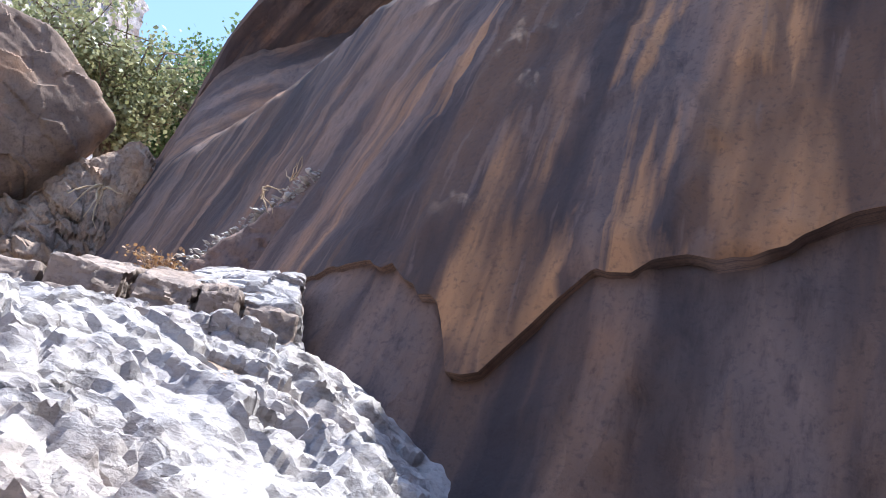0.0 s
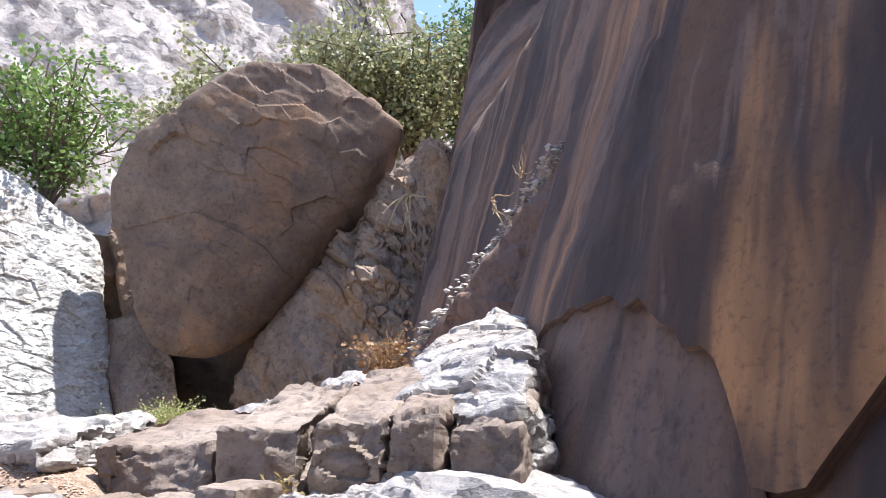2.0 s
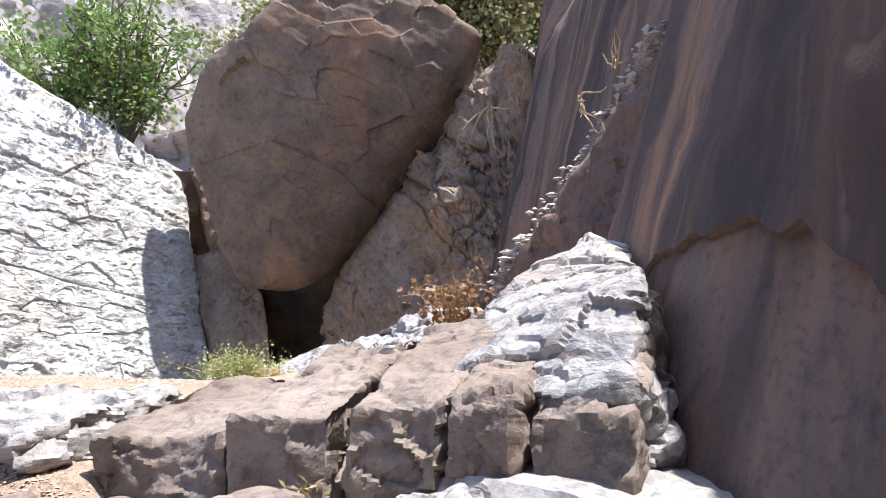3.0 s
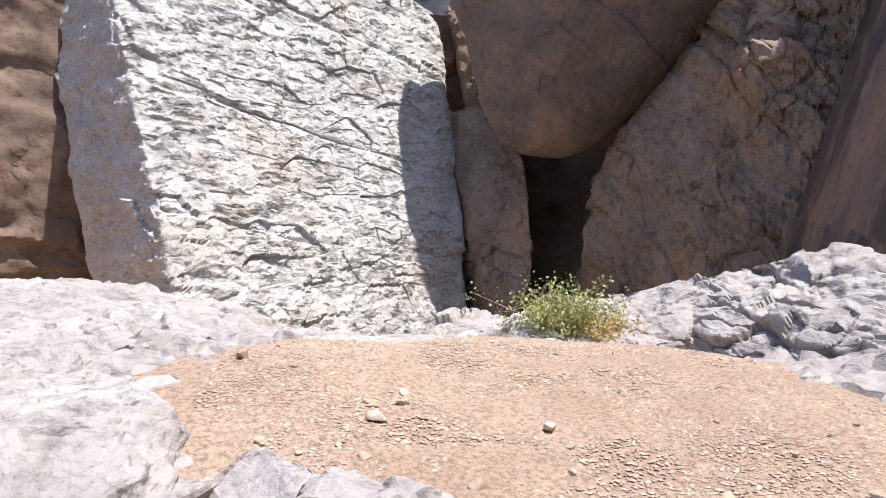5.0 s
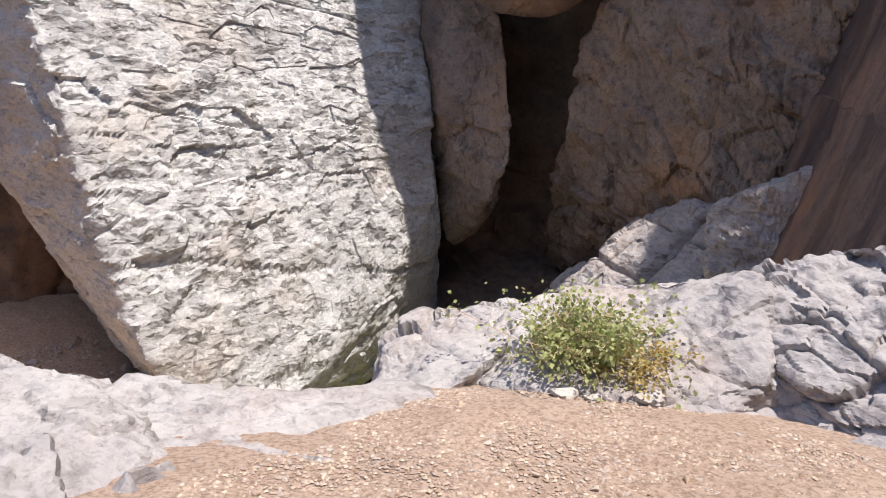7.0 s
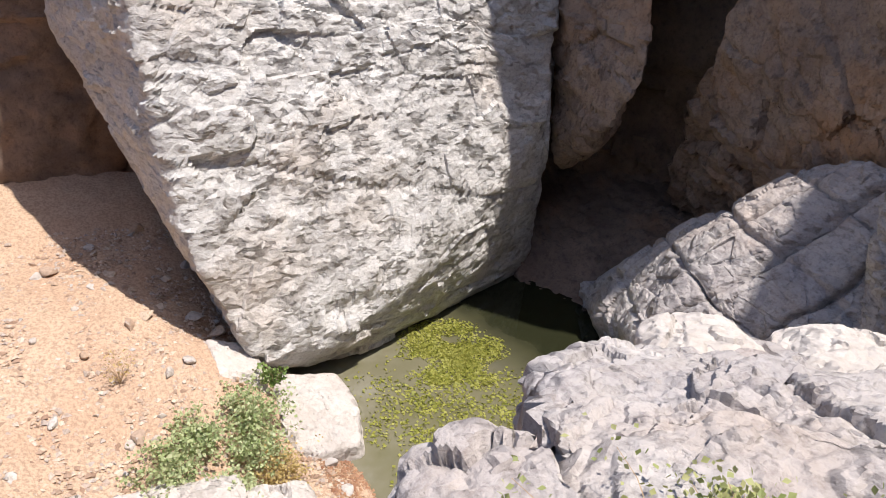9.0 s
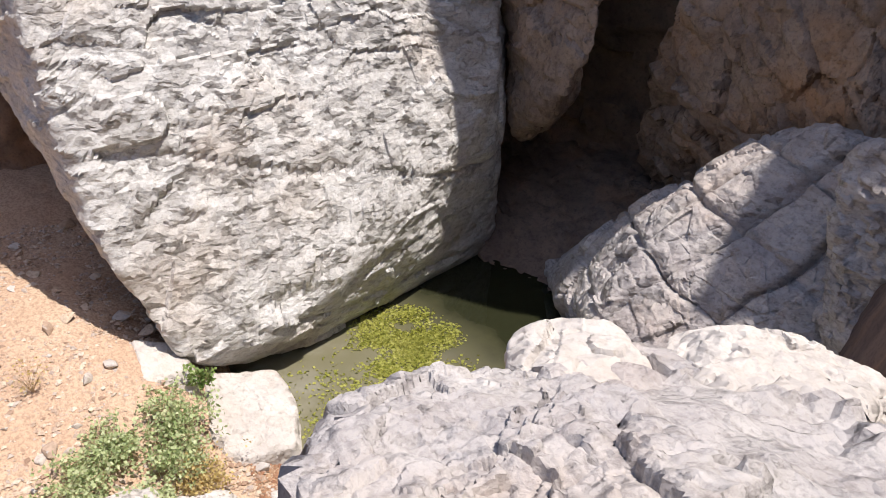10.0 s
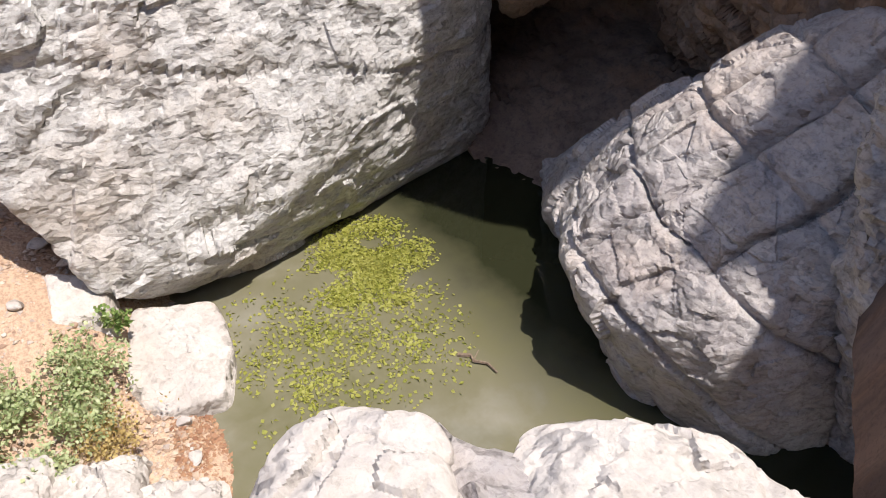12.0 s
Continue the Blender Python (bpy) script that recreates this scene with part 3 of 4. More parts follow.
tagged(new("slope_above", mesh_of("slope_above", [(-40, 10, 6.5), (-20.5, 11, 7.0), (-18.5, 17.5, 7.0), (-10.5, 21.3, 10.4), (-8, 27, 12), (-12, 42, 15), (-34, 40, 15), (-17, 19.4, 9.4)],
                                   [[0, 1, 2, 6], [2, 7, 5, 6], [7, 3, 4, 5]], M_DIRT)), "stony slope above the wedged boulder", "slope", kind="structure")

floor_z = spline([(-18, 14, -1.6), (-16.3, 15.2, -1.98), (-15.2, 15.7, -1.98), (-18, 18, -0.6), (-14, 18, -0.9), (-12, 17.5, -0.8), (-16, 17, -1.2)])
ground_sheet("recess_floor", -18.6, -12, 15.0, 19, 0.06, floor_z, M_BROWN, "dark rubble floor behind the pool", "rubble", 0.12, 0.35, 39, depth=1.5)

# ---------------- rocks round the pool ----------------
# added filler: its brown closes a sunlit gap in place of the slab's shaded side
rock("wedged_rock", [(-18.9, 15.9, 8.2), (-18.0, 16.2, 7.4), (-17.2, 16.2, 4.6), (-16.9, 16.0, 3.5), (-19.0, 18.0, 7.6), (-17.5, 17.6, 3), (-20.0, 16.6, 8.6), (-19.5, 17.6, 3)],
     M_BROWN, "brown filler rock added to close the gap between slab and boulder", n=40, round_=24, relief=0.1, size=0.8, seed=85)
rock("corner_block", [(-11.1, 16.3, 2.0), (-10.85, 15.9, 2.2), (-10.75, 15.8, 1.4), (-10.3, 15.9, 0.5), (-10.6, 16.6, -0.3), (-10.9, 17.0, -3.4), (-10.0, 16.6, -3.4), (-9.8, 16.3, 2.9),
                      (-9.3, 16.9, 3.3), (-8.8, 16.9, -3.4), (-10.4, 17.4, 2.7), (-8.6, 18.0, 3.8), (-11.0, 18.0, -3.4)],
     M_GREY, "pale rock buttress with a ragged sunlit top", n=80, round_=44, relief=0.14, size=0.55, seed=77, bed=(0.3, -0.2, 1), beds=0.3, crack=0.1, warp=0.08)
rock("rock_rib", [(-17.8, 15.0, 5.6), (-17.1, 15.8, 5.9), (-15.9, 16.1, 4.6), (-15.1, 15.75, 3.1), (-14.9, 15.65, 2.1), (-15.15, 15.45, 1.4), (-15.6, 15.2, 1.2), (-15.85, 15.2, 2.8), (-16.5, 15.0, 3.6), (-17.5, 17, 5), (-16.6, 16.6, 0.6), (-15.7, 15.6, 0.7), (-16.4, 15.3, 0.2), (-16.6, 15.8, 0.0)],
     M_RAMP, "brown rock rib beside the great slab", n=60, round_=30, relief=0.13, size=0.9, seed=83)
rock("white_rock", [(-14.4, 10.75, -1.72), (-14.45, 9.9, -1.55), (-13.4, 9.7, -1.55), (-12.9, 10.0, -1.75), (-12.95, 10.65, -1.8), (-13.7, 10.85, -1.75), (-14.5, 10.9, -2.4), (-14.5, 9.7, -2.2), (-12.9, 9.6, -2.2), (-12.8, 10.8, -2.5)],
     M_PALE, "smooth white rock at the water's edge", n=36, round_=20, relief=0.06, size=0.5, seed=91, crack=0.1)
rock("white_rock", [(-14.85, 9.05, -1.05), (-14.7, 9.65, -1.15), (-14.2, 9.7, -1.25), (-14.1, 9.1, -1.15), (-14.9, 8.8, -1.7), (-14.5, 9.8, -1.9), (-13.7, 9.7, -1.9), (-13.8, 8.9, -1.7)],
     M_PALE, "rounded white rock under the tip of the slab", n=30, round_=12, relief=0.05, size=0.5, seed=92, crack=0.1)

# ---------------- the rim above the pool ----------------
rock("rim_block", [(-8.45, 9.6, 2.75), (-8.6, 10.0, 2.65), (-8.75, 10.5, 2.55), (-8.3, 10.8, 2.7), (-7.55, 9.2, 3.08), (-7.2, 9.6, 3.22), (-7.0, 10.6, 3.25), (-8.3, 9.5, 0.3), (-8.8, 10.6, 0.1), (-7.2, 9.0, 2.2), (-6.7, 10.8, 1.5)],
     M_GREY, "jointed grey rock block on the rim of the pool", n=100, round_=40, relief=0.12, size=0.42, seed=95, warp=0.08, beds=0.4, bed=(0.1, 0.2, 1))
rock("rim_boulder", [(-9.1, 10.85, 2.3), (-9.2, 11.25, 2.42), (-8.98, 11.55, 2.4), (-8.5, 11.5, 2.45), (-8.3, 11.0, 2.5), (-8.6, 10.7, 2.45), (-9.3, 11.2, 1.4), (-9.0, 11.7, 1.4), (-8.2, 11.6, 1.4), (-8.3, 10.6, 1.4)],
     M_PALE, "smooth white boulder on the rim of the pool", "boulder", n=50, round_=10, relief=0.06, size=0.5, seed=96, crack=0.15)
rock("rim_rock", [(-8.85, 11.9, 2.3), (-8.7, 12.3, 2.42), (-8.5, 12.6, 2.38), (-8.0, 12.8, 2.3), (-7.7, 12.0, 2.55), (-8.2, 11.5, 2.45), (-8.8, 11.8, 0.8), (-8.1, 13.0, 0.8), (-7.3, 12.2, 0.8)],
     M_PALE, "whitish rough rock on the rim of the pool", n=60, round_=16, relief=0.09, size=0.4, seed=97)
rock("low_ledge_rock", [(-9.1, 9.3, 1.75), (-8.95, 9.95, 1.7), (-8.4, 9.5, 1.85), (-8.7, 9.0, 1.8), (-9.3, 9.4, -0.5), (-9.0, 10.2, -0.5), (-8.2, 9.8, 0), (-8.6, 8.7, 0)],
     M_PALE, "pale broken rock ledge below the rim", n=50, round_=20, relief=0.13, size=0.35, seed=98)
for k, (x, y, z, sx, sy) in enumerate([(-12.0, 7.6, -1.2, 0.6, 0.5), (-12.15, 8.5, -1.25, 0.5, 0.55), (-11.9, 9.3, -1.45, 0.6, 0.5), (-11.3, 10.0, -1.5, 0.7, 0.5)]):
    rock("white_boulder", [(x - sx, y - sy * 0.8, z - 0.1), (x - sx * 0.9, y + sy, z - 0.1), (x + sx, y + sy * 0.9, z), (x + sx, y - sy, z + 0.02), (x, y, z + 0.12), (x - sx, y - sy, z - 0.9), (x - sx, y + sy, z - 0.9), (x + sx, y + sy, z - 0.9), (x + sx, y - sy, z - 0.9)],
         M_PALE, "white rounded boulder at the foot of the rim", "boulder", n=30, round_=12, relief=0.1, size=0.5, seed=150 + k, group="white boulders below the rim")
rock("mound_rock", [(-8.3, 6.2, 3.62), (-8.1, 5.6, 3.64), (-7.9, 6.8, 3.5), (-7.4, 7.1, 3.5), (-6.6, 7.0, 3.42), (-6.2, 6.3, 3.5), (-6.7, 5.6, 3.58), (-8, 5, 3.6), (-8.5, 6.3, 2.4), (-7.7, 7.2, 2.6), (-6.3, 7.5, 3.1), (-5.7, 6.2, 3.1), (-7, 4.5, 3.2)],
     M_GREY, "low smooth whitish rock mound beside the sand", n=80, round_=12, relief=0.1, size=0.42, seed=101, crack=0.15, beds=0.6)
rock("side_rock", [(-6.3, 5.9, 3.58), (-5.7, 6.15, 3.5), (-5.1, 5.98, 3.48), (-4.6, 5.8, 3.36), (-5.2, 5.0, 3.6), (-6.4, 5.0, 3.62), (-6.5, 6.1, 3), (-4.6, 6.15, 3), (-4.1, 5.3, 3), (-6, 4.3, 3)],
     M_GREY, "layered grey rock at the edge of the sand", n=70, round_=20, relief=0.12, size=0.35, seed=103, beds=0.7)
rock("bank_rock", [(-7.5, 9.1, 3.1), (-7.3, 9.7, 3.35), (-6.5, 10.2, 3.58), (-6.0, 9.6, 3.3), (-6.4, 9.1, 3.2), (-6.9, 8.7, 3.15), (-7.5, 8.9, 2.6), (-7.5, 10.4, 2.6), (-5.8, 10.5, 2.8), (-6.2, 9.0, 2.8)],
     M_GREY, "grey fractured rock bank behind the green bush", n=70, round_=44, relief=0.11, size=0.45, seed=105)
rock("bank_rock", [(-6.6, 10.2, 3.5), (-6.3, 10.7, 3.72), (-5.6, 10.7, 3.9), (-4.7, 10.4, 3.9), (-4.6, 9.9, 3.5), (-5.3, 9.7, 3.35), (-6.1, 9.7, 3.3), (-6.8, 10.6, 2.6), (-4.5, 10.9, 2.8), (-4.6, 9.6, 2.8), (-6.2, 9.5, 2.8)],
     M_GREY, "bluish grey fractured rock bank bordering the sand", n=80, round_=50, relief=0.11, size=0.45, seed=107)
rock("lip_rock", [(-7.75, 8.65, 3.12), (-7.5, 9.0, 3.3), (-7.0, 8.95, 3.3), (-6.95, 8.45, 3.12), (-7.3, 8.35, 3.05), (-7.8, 8.7, 2.4), (-7.3, 9.2, 2.4), (-6.9, 8.3, 2.4), (-7.4, 8.2, 2.4)],
     M_GREY, "square grey rock block at the lip of the drop", n=40, round_=40, relief=0.07, size=0.4, seed=109)

# ---------------- the broken ledge below the cliff ----------------
LEDGE = [(-4.7, -3.45, 3.36, 0.2), (-3.38, -2.78, 3.36, 0.0), (-2.72, -2.34, 3.44, 0.05), (-2.3, -1.99, 3.47, -0.02), (-1.95, -1.74, 3.46, 0.03), (-1.71, -1.4, 3.46, 0.0)]
for k, (xa, xb, top, push) in enumerate(LEDGE):
    fy = [6.75 + (x + 2.0) * 0.372 - push for x in (xa, xb)]
    up = 0.1 + 0.05 * k
    rock("ledge_block", [(xa, fy[0], top - 0.03), (xb, fy[1], top), (xa + 0.03, fy[0] - 0.03, 2.7), (xb, fy[1] - 0.05, 2.75), (xa - 0.3, fy[0] + 0.75, top + up), (xb - 0.3, fy[1] + 0.8, top + up + 0.03),
                         (xa - 0.4, fy[0] + 1.2, 2.8), (xb - 0.4, fy[1] + 1.2, 2.8)],
         M_GREY if k == 0 else M_LEDGE, "pale grey jointed block beside the sand" if k == 0 else "brown-faced jointed block with a pale sunlit top", n=52, round_=70, relief=0.06, size=0.34, seed=120 + k, group="blocks of the ledge")
rock("ledge_top_rock", [(-1.45, 7.02, 3.5), (-1.6, 6.98, 3.2), (-2.2, 6.9, 3.5), (-2.85, 7.9, 3.66), (-2.6, 8.1, 4.0), (-2.25, 8.25, 4.05), (-2.1, 8.24, 3.6), (-1.62, 7.5, 3.88), (-2.75, 9.0, 4.3), (-2.5, 9.1, 4.2), (-3.2, 9.2, 3.4), (-1.5, 7.6, 3.1)],
     M_GREY, "pale tilted rock on top of the ledge beneath the cliff", n=90, round_=70, relief=0.1, size=0.45, seed=131, crack=0.12, warp=0.05, fine=0.15)
for k, (x, y, z, r) in enumerate([(-3.05, 6.08, 3.0, 0.17), (-2.72, 6.13, 3.03, 0.16), (-2.42, 6.22, 3.1, 0.12), (-3.55, 5.85, 3.05, 0.22)]):
    rock("fallen_block", [(x - r, y - 0.05, z + 0.1), (x + r, y - 0.02, z + 0.1), (x - r, y + 0.22, z + 0.12), (x + r, y + 0.25, z + 0.1), (x - r, y - 0.09, z - 0.2), (x + r, y - 0.07, z - 0.2), (x - r, y + 0.25, z - 0.2), (x + r, y + 0.25, z - 0.2)],
         M_LEDGE, "small brown squared stone fallen from the ledge", n=16, round_=26, relief=0.03, size=0.2, seed=140 + k, group="fallen blocks")


# ---------------- loose stones ----------------
def pebble_shape(seed, n=6):
    g = np.random.default_rng(seed)
    corners = g.normal(size=(11, 3)) * (1, 0.8, 0.55)
    corners /= np.linalg.norm(corners / (1, 0.8, 0.55), axis=1)[:, None]
    return corners


STONES = []
for k in range(6):
    STONES.append({mat.name: rock_mesh("stone", pebble_shape(k + 3), mat, 5, round_=18, relief=0.05, size=0.8, seed=k) for mat in (M_STONE, M_PALE)})


def scatter_stones(count, spot, label, group, sizes, mats, seed):
    g = np.random.default_rng(seed)
    made = 0
    while made < count:
        x, y, z = spot(g)
        if z is None:
            continue
        s = sizes[0] * (sizes[1] / sizes[0]) ** (g.random() ** 2.2)
        ob = new("stone", STONES[g.integers(6)][mats[g.integers(len(mats))].name])
        ob.matrix_world = pose(x, y, z + 0.22 * s, g.normal() * 14, g.normal() * 14, g.random() * 360) @ Matrix.Diagonal((s, s, s, 1))
        tagged(ob, label, "stone", group)
        made += 1


def spots_on(seed, x0, x1, y0, y1, height, under=None):
    """Draws spots one after another from a great many that were laid out at once."""
    r = np.random.default_rng(seed)
    x, y = r.uniform(x0, x1, 60000), r.uniform(y0, y1, 60000)
    z = height(x, y)
    keep = np.ones(len(x), bool) if under is None else z > under(x, y) + 0.03
    rows = np.stack([x, y, z], 1)[keep].tolist()
    at = [0]

    def spot(g):
        at[0] = (at[0] + 1) % len(rows)
        return rows[at[0]]
    return spot


on_sand = spots_on(300, -7.2, -2.5, 5.2, 9.6, sand_height, near_z)
on_dirt = spots_on(301, -17.5, -11.5, 4.5, 10.3, dirt_z)
scatter_stones(90, on_sand, "small tan angular stone lying on the sand", "stones on the sand", (0.018, 0.06), [M_STONE], 5)
scatter_stones(290, on_dirt, "angular stone lying on the dirt slope", "stones on the dirt slope", (0.04, 0.17), [M_STONE, M_STONE, M_STONE, M_PALE], 6)
for x, y, s in ((-6.35, 9.2, 0.13), (-6.56, 8.88, 0.09), (-6.45, 8.95, 0.06), (-7.45, 10.45, 0.1)):
    ob = new("stone", STONES[2][M_PALE.name])
    ob.matrix_world = pose(x, y, float(sand_height(np.array([x]), np.array([y]))[0]) + 0.3 * s, 4, 6, 30 * x) @ Matrix.Diagonal((s, s, s, 1))
    tagged(ob, "flat pale stone lying beside the green bush", "stone", "stones by the bush")


def gravel(name, count, spot, sizes, mat, label, seed):
    """Countless bits of gravel: little eight-sided chips, joined."""
    g = np.random.default_rng(seed)
    base = np.array([(1, 0, 0), (-1, 0, 0), (0, 1, 0), (0, -1, 0), (0, 0, 0.7), (0, 0, -0.7)], float)
    tri = np.array([(0, 2, 4), (2, 1, 4), (1, 3, 4), (3, 0, 4), (2, 0, 5), (1, 2, 5), (3, 1, 5), (0, 3, 5)])
    at = np.array([spot(g) for _ in range(count)])
    r = sizes[0] * (sizes[1] / sizes[0]) ** (g.random((count, 1, 1)) ** 2)
    q = base * g.uniform(0.6, 1.2, (count, 6, 1)) * r * (1, 0.75, 0.6)
    a = g.random((count, 1)) * 6.28
    c, sn = np.cos(a), np.sin(a)
    q = np.stack([c * q[..., 0] - sn * q[..., 1], sn * q[..., 0] + c * q[..., 1], q[..., 2] + 0.08 * q[..., 0]], -1)
    pts = q + at[:, None, :] + r * (0, 0, 0.02)
    faces = tri + 6 * np.arange(count)[:, None, None]
    return tagged(new(name, mesh_of(name, pts.reshape(-1, 3), faces.reshape(-1, 3), mat)), label, "gravel", kind="stuff")


gravel("sand_gravel", 52000, on_sand, (0.005, 0.016), M_GRAVEL, "tan and brown gravel strewn over the sand", 7)
on_shore = spots_on(302, -13.0, -11.7, 10.05, 11.1, dirt_z)
M_LITTER = stone_material("reddish_litter", [(0.24, 0.11, 0.06), (0.36, 0.2, 0.11), (0.3, 0.15, 0.09), (0.45, 0.3, 0.18)])
gravel("leaf_litter", 2600, on_shore, (0.012, 0.05), M_LITTER, "reddish brown litter washed up at the water's edge", 11)
gravel("slope_gravel", 13000, on_dirt, (0.015, 0.07), M_GRAVEL, "gravel and rubble strewn over the dirt slope", 8)


# ---------------- plants ----------------
def tube(points, r0, r1, sides=5):
    points = np.array(points, float)
    m = len(points)
    verts, faces = [], []
    for i, c in enumerate(points):
        d = points[min(i + 1, m - 1)] - points[max(i - 1, 0)]
        d /= max(np.linalg.norm(d), 1e-9)
        u = np.cross(d, (0.31, 0.84, 0.44))
        u /= np.linalg.norm(u)
        v = np.cross(d, u)
        r = r0 + (r1 - r0) * i / (m - 1)
        for k in range(sides):
            a = 6.2832 * k / sides
            verts.append(c + r * (math.cos(a) * u + math.sin(a) * v))
    for i in range(m - 1):
        for k in range(sides):
            faces.append((i * sides + k, i * sides + (k + 1) % sides, (i + 1) * sides + (k + 1) % sides, (i + 1) * sides + k))
    return np.array(verts), np.array(faces)


def joined(pieces):
    verts, faces, at = [], [], 0
    for v, f in pieces:
        verts.append(v)
        faces.append(f + at)
        at += len(v)
    return np.concatenate(verts), np.concatenate(faces)


def leaves_at(spots, dirs, size, g, slim=0.4):
    """A bent four-cornered leaf at every spot."""
    m = len(spots)
    side = np.cross(dirs, g.normal(size=(m, 3)))
    side /= np.maximum(np.linalg.norm(side, axis=1), 1e-6)[:, None]
    s = size * g.uniform(0.6, 1.3, (m, 1))
    v = np.stack([spots, spots + dirs * s * 0.5 + side * s * slim, spots + dirs * s + np.array([0, 0, -0.15]) * s, spots + dirs * s * 0.5 - side * s * slim], 1).reshape(-1, 3)
    return v, np.arange(4 * m).reshape(m, 4)


def part(name, me, parent, label=""):
    ob = new(name, me)
    ob.parent = parent
    return tagged(ob, label)


def shrub(name, at, radius, height, stems, tips, per_tip, leaf, leaf_mat, wood_mat, label, category, seed, stem_r=0.01, lean=(0, 0), group="", spread=1.0, slim=0.4, low=0.25, crown_name="foliage"):
    """Stems that fork towards an uneven crown, and leaves in clumps round their ends."""
    g = np.random.default_rng(seed)
    wood, ends, ways = [], [], []
    for k in range(stems):
        a = 6.2832 * (k + g.random()) / stems
        reach = radius * spread * g.uniform(0.25, 0.95)
        top = np.array([math.cos(a) * reach + lean[0], math.sin(a) * reach + lean[1], height * g.uniform(0.65, 1.0) * (1 - 0.35 * (reach / radius) ** 2)])
        bend = np.array([top[0] * 0.35, top[1] * 0.35, top[2] * 0.55])
        u = np.linspace(0, 1, 7)[:, None]
        path = 2 * u * (1 - u) * bend + u * u * top + g.normal(size=(7, 3)) * 0.02 * height * u
        wood.append(tube(path, stem_r, stem_r * 0.4))
        for j in range(tips):
            q = path[g.integers(2, 7)]
            off = g.normal(size=3) * radius * 0.28
            off[2] = abs(off[2]) * 0.8 - 0.1 * radius
            e = q + off
            e[2] = max(e[2], low * height * g.random())
            wood.append(tube([q, 0.5 * (q + e) + g.normal(size=3) * 0.02 * radius, e], stem_r * 0.45, stem_r * 0.2, 3))
            ends.append(e)
            ways.append((e - q) / max(np.linalg.norm(e - q), 1e-6))
    ends, ways = np.array(ends), np.array(ways)
    idx = np.repeat(np.arange(len(ends)), per_tip)
    spots = ends[idx] + g.normal(size=(len(idx), 3)) * radius * 0.11 - ways[idx] * g.random((len(idx), 1)) * radius * 0.18
    spots[:, 2] = np.maximum(spots[:, 2], 0.02)
    d = ways[idx] + g.normal(size=(len(idx), 3)) * 0.8 + (0, 0, 0.3)
    d /= np.linalg.norm(d, axis=1)[:, None]
    thing = tagged(new(name), label, category, group)
    thing.matrix_world = pose(*at)
    part("stem", mesh_of("stem", *joined(wood), wood_mat), thing)
    if per_tip:
        part(crown_name, mesh_of(crown_name, *leaves_at(spots, d, leaf, g, slim), leaf_mat), thing)
    return thing


def leaf_material(name, a, b, c):
    m, nodes, links, bsdf = material(name)
    geo = nodes.new("ShaderNodeNewGeometry")
    col = ramp_node(nodes, links, geo.outputs["Random Per Island"], [(0.0, a), (0.5, b), (1.0, c)])
    clump = noise_node(nodes, links, 2.2, 3)
    col = mix_node(nodes, links, ramp_node(nodes, links, clump, [(0.4, grey_white(0)), (0.65, grey_white(0.5))]), col, c)
    links.new(col, bsdf.inputs["Base Color"])
    bsdf.inputs["Roughness"].default_value = 0.55
    thin = nodes.new("ShaderNodeBsdfTranslucent")
    links.new(col, thin.inputs["Color"])
    mixs = nodes.new("ShaderNodeMixShader")
    mixs.inputs[0].default_value = 0.35
    links.new(bsdf.outputs[0], mixs.inputs[1])
    links.new(thin.outputs[0], mixs.inputs[2])
    links.new(mixs.outputs[0], nodes["Material Output"].inputs["Surface"])
    return m


M_OLIVE = leaf_material("olive_leaves", (0.2, 0.22, 0.1), (0.3, 0.31, 0.16), (0.4, 0.4, 0.23))
M_GREEN = leaf_material("green_leaves", (0.1, 0.2, 0.04), (0.18, 0.29, 0.07), (0.3, 0.38, 0.13))
M_BUSH = leaf_material("yellow_green_leaves", (0.22, 0.28, 0.08), (0.36, 0.4, 0.15), (0.52, 0.52, 0.26))
M_STRAW = leaf_material("straw_leaves", (0.42, 0.3, 0.1), (0.55, 0.42, 0.16), (0.62, 0.5, 0.24))
M_DRY = leaf_material("dry_rust_leaves", (0.2, 0.1, 0.05), (0.32, 0.17, 0.08), (0.42, 0.27, 0.13))
M_TREE = leaf_material("fresh_green_leaves", (0.08, 0.15, 0.05), (0.13, 0.21, 0.08), (0.2, 0.28, 0.12))
M_HERB = leaf_material("pale_herb_leaves", (0.26, 0.36, 0.14), (0.42, 0.5, 0.24), (0.58, 0.62, 0.38))
M_ALGAE = leaf_material("algae", (0.2, 0.225, 0.035), (0.34, 0.35, 0.06), (0.45, 0.44, 0.12))


def wood_material(name, a, b):
    m, nodes, links, bsdf = material(name)
    n1 = noise_node(nodes, links, 30, 4, 0.6)
    links.new(ramp_node(nodes, links, n1, [(0.35, a), (0.65, b)]), bsdf.inputs["Base Color"])
    bsdf.inputs["Roughness"].default_value = 0.85
    bump_node(nodes, links, [(n1, 0.5, 0.01)], bsdf)
    return m


M_BARK = wood_material("grey_brown_bark", (0.12, 0.085, 0.06), (0.24, 0.18, 0.13))
M_TWIG = wood_material("dry_twig", (0.36, 0.25, 0.15), (0.52, 0.4, 0.26))

# by the sand
bz = float(sand_height(np.array([-6.75]), np.array([9.0]))[0])
shrub("green_bush", (-6.72, 9.16, bz), 0.38, 0.42, 30, 10, 17, 0.026, M_BUSH, M_TWIG, "yellow-green leafy bush growing at the edge of the sand", "bush", 201, 0.006)
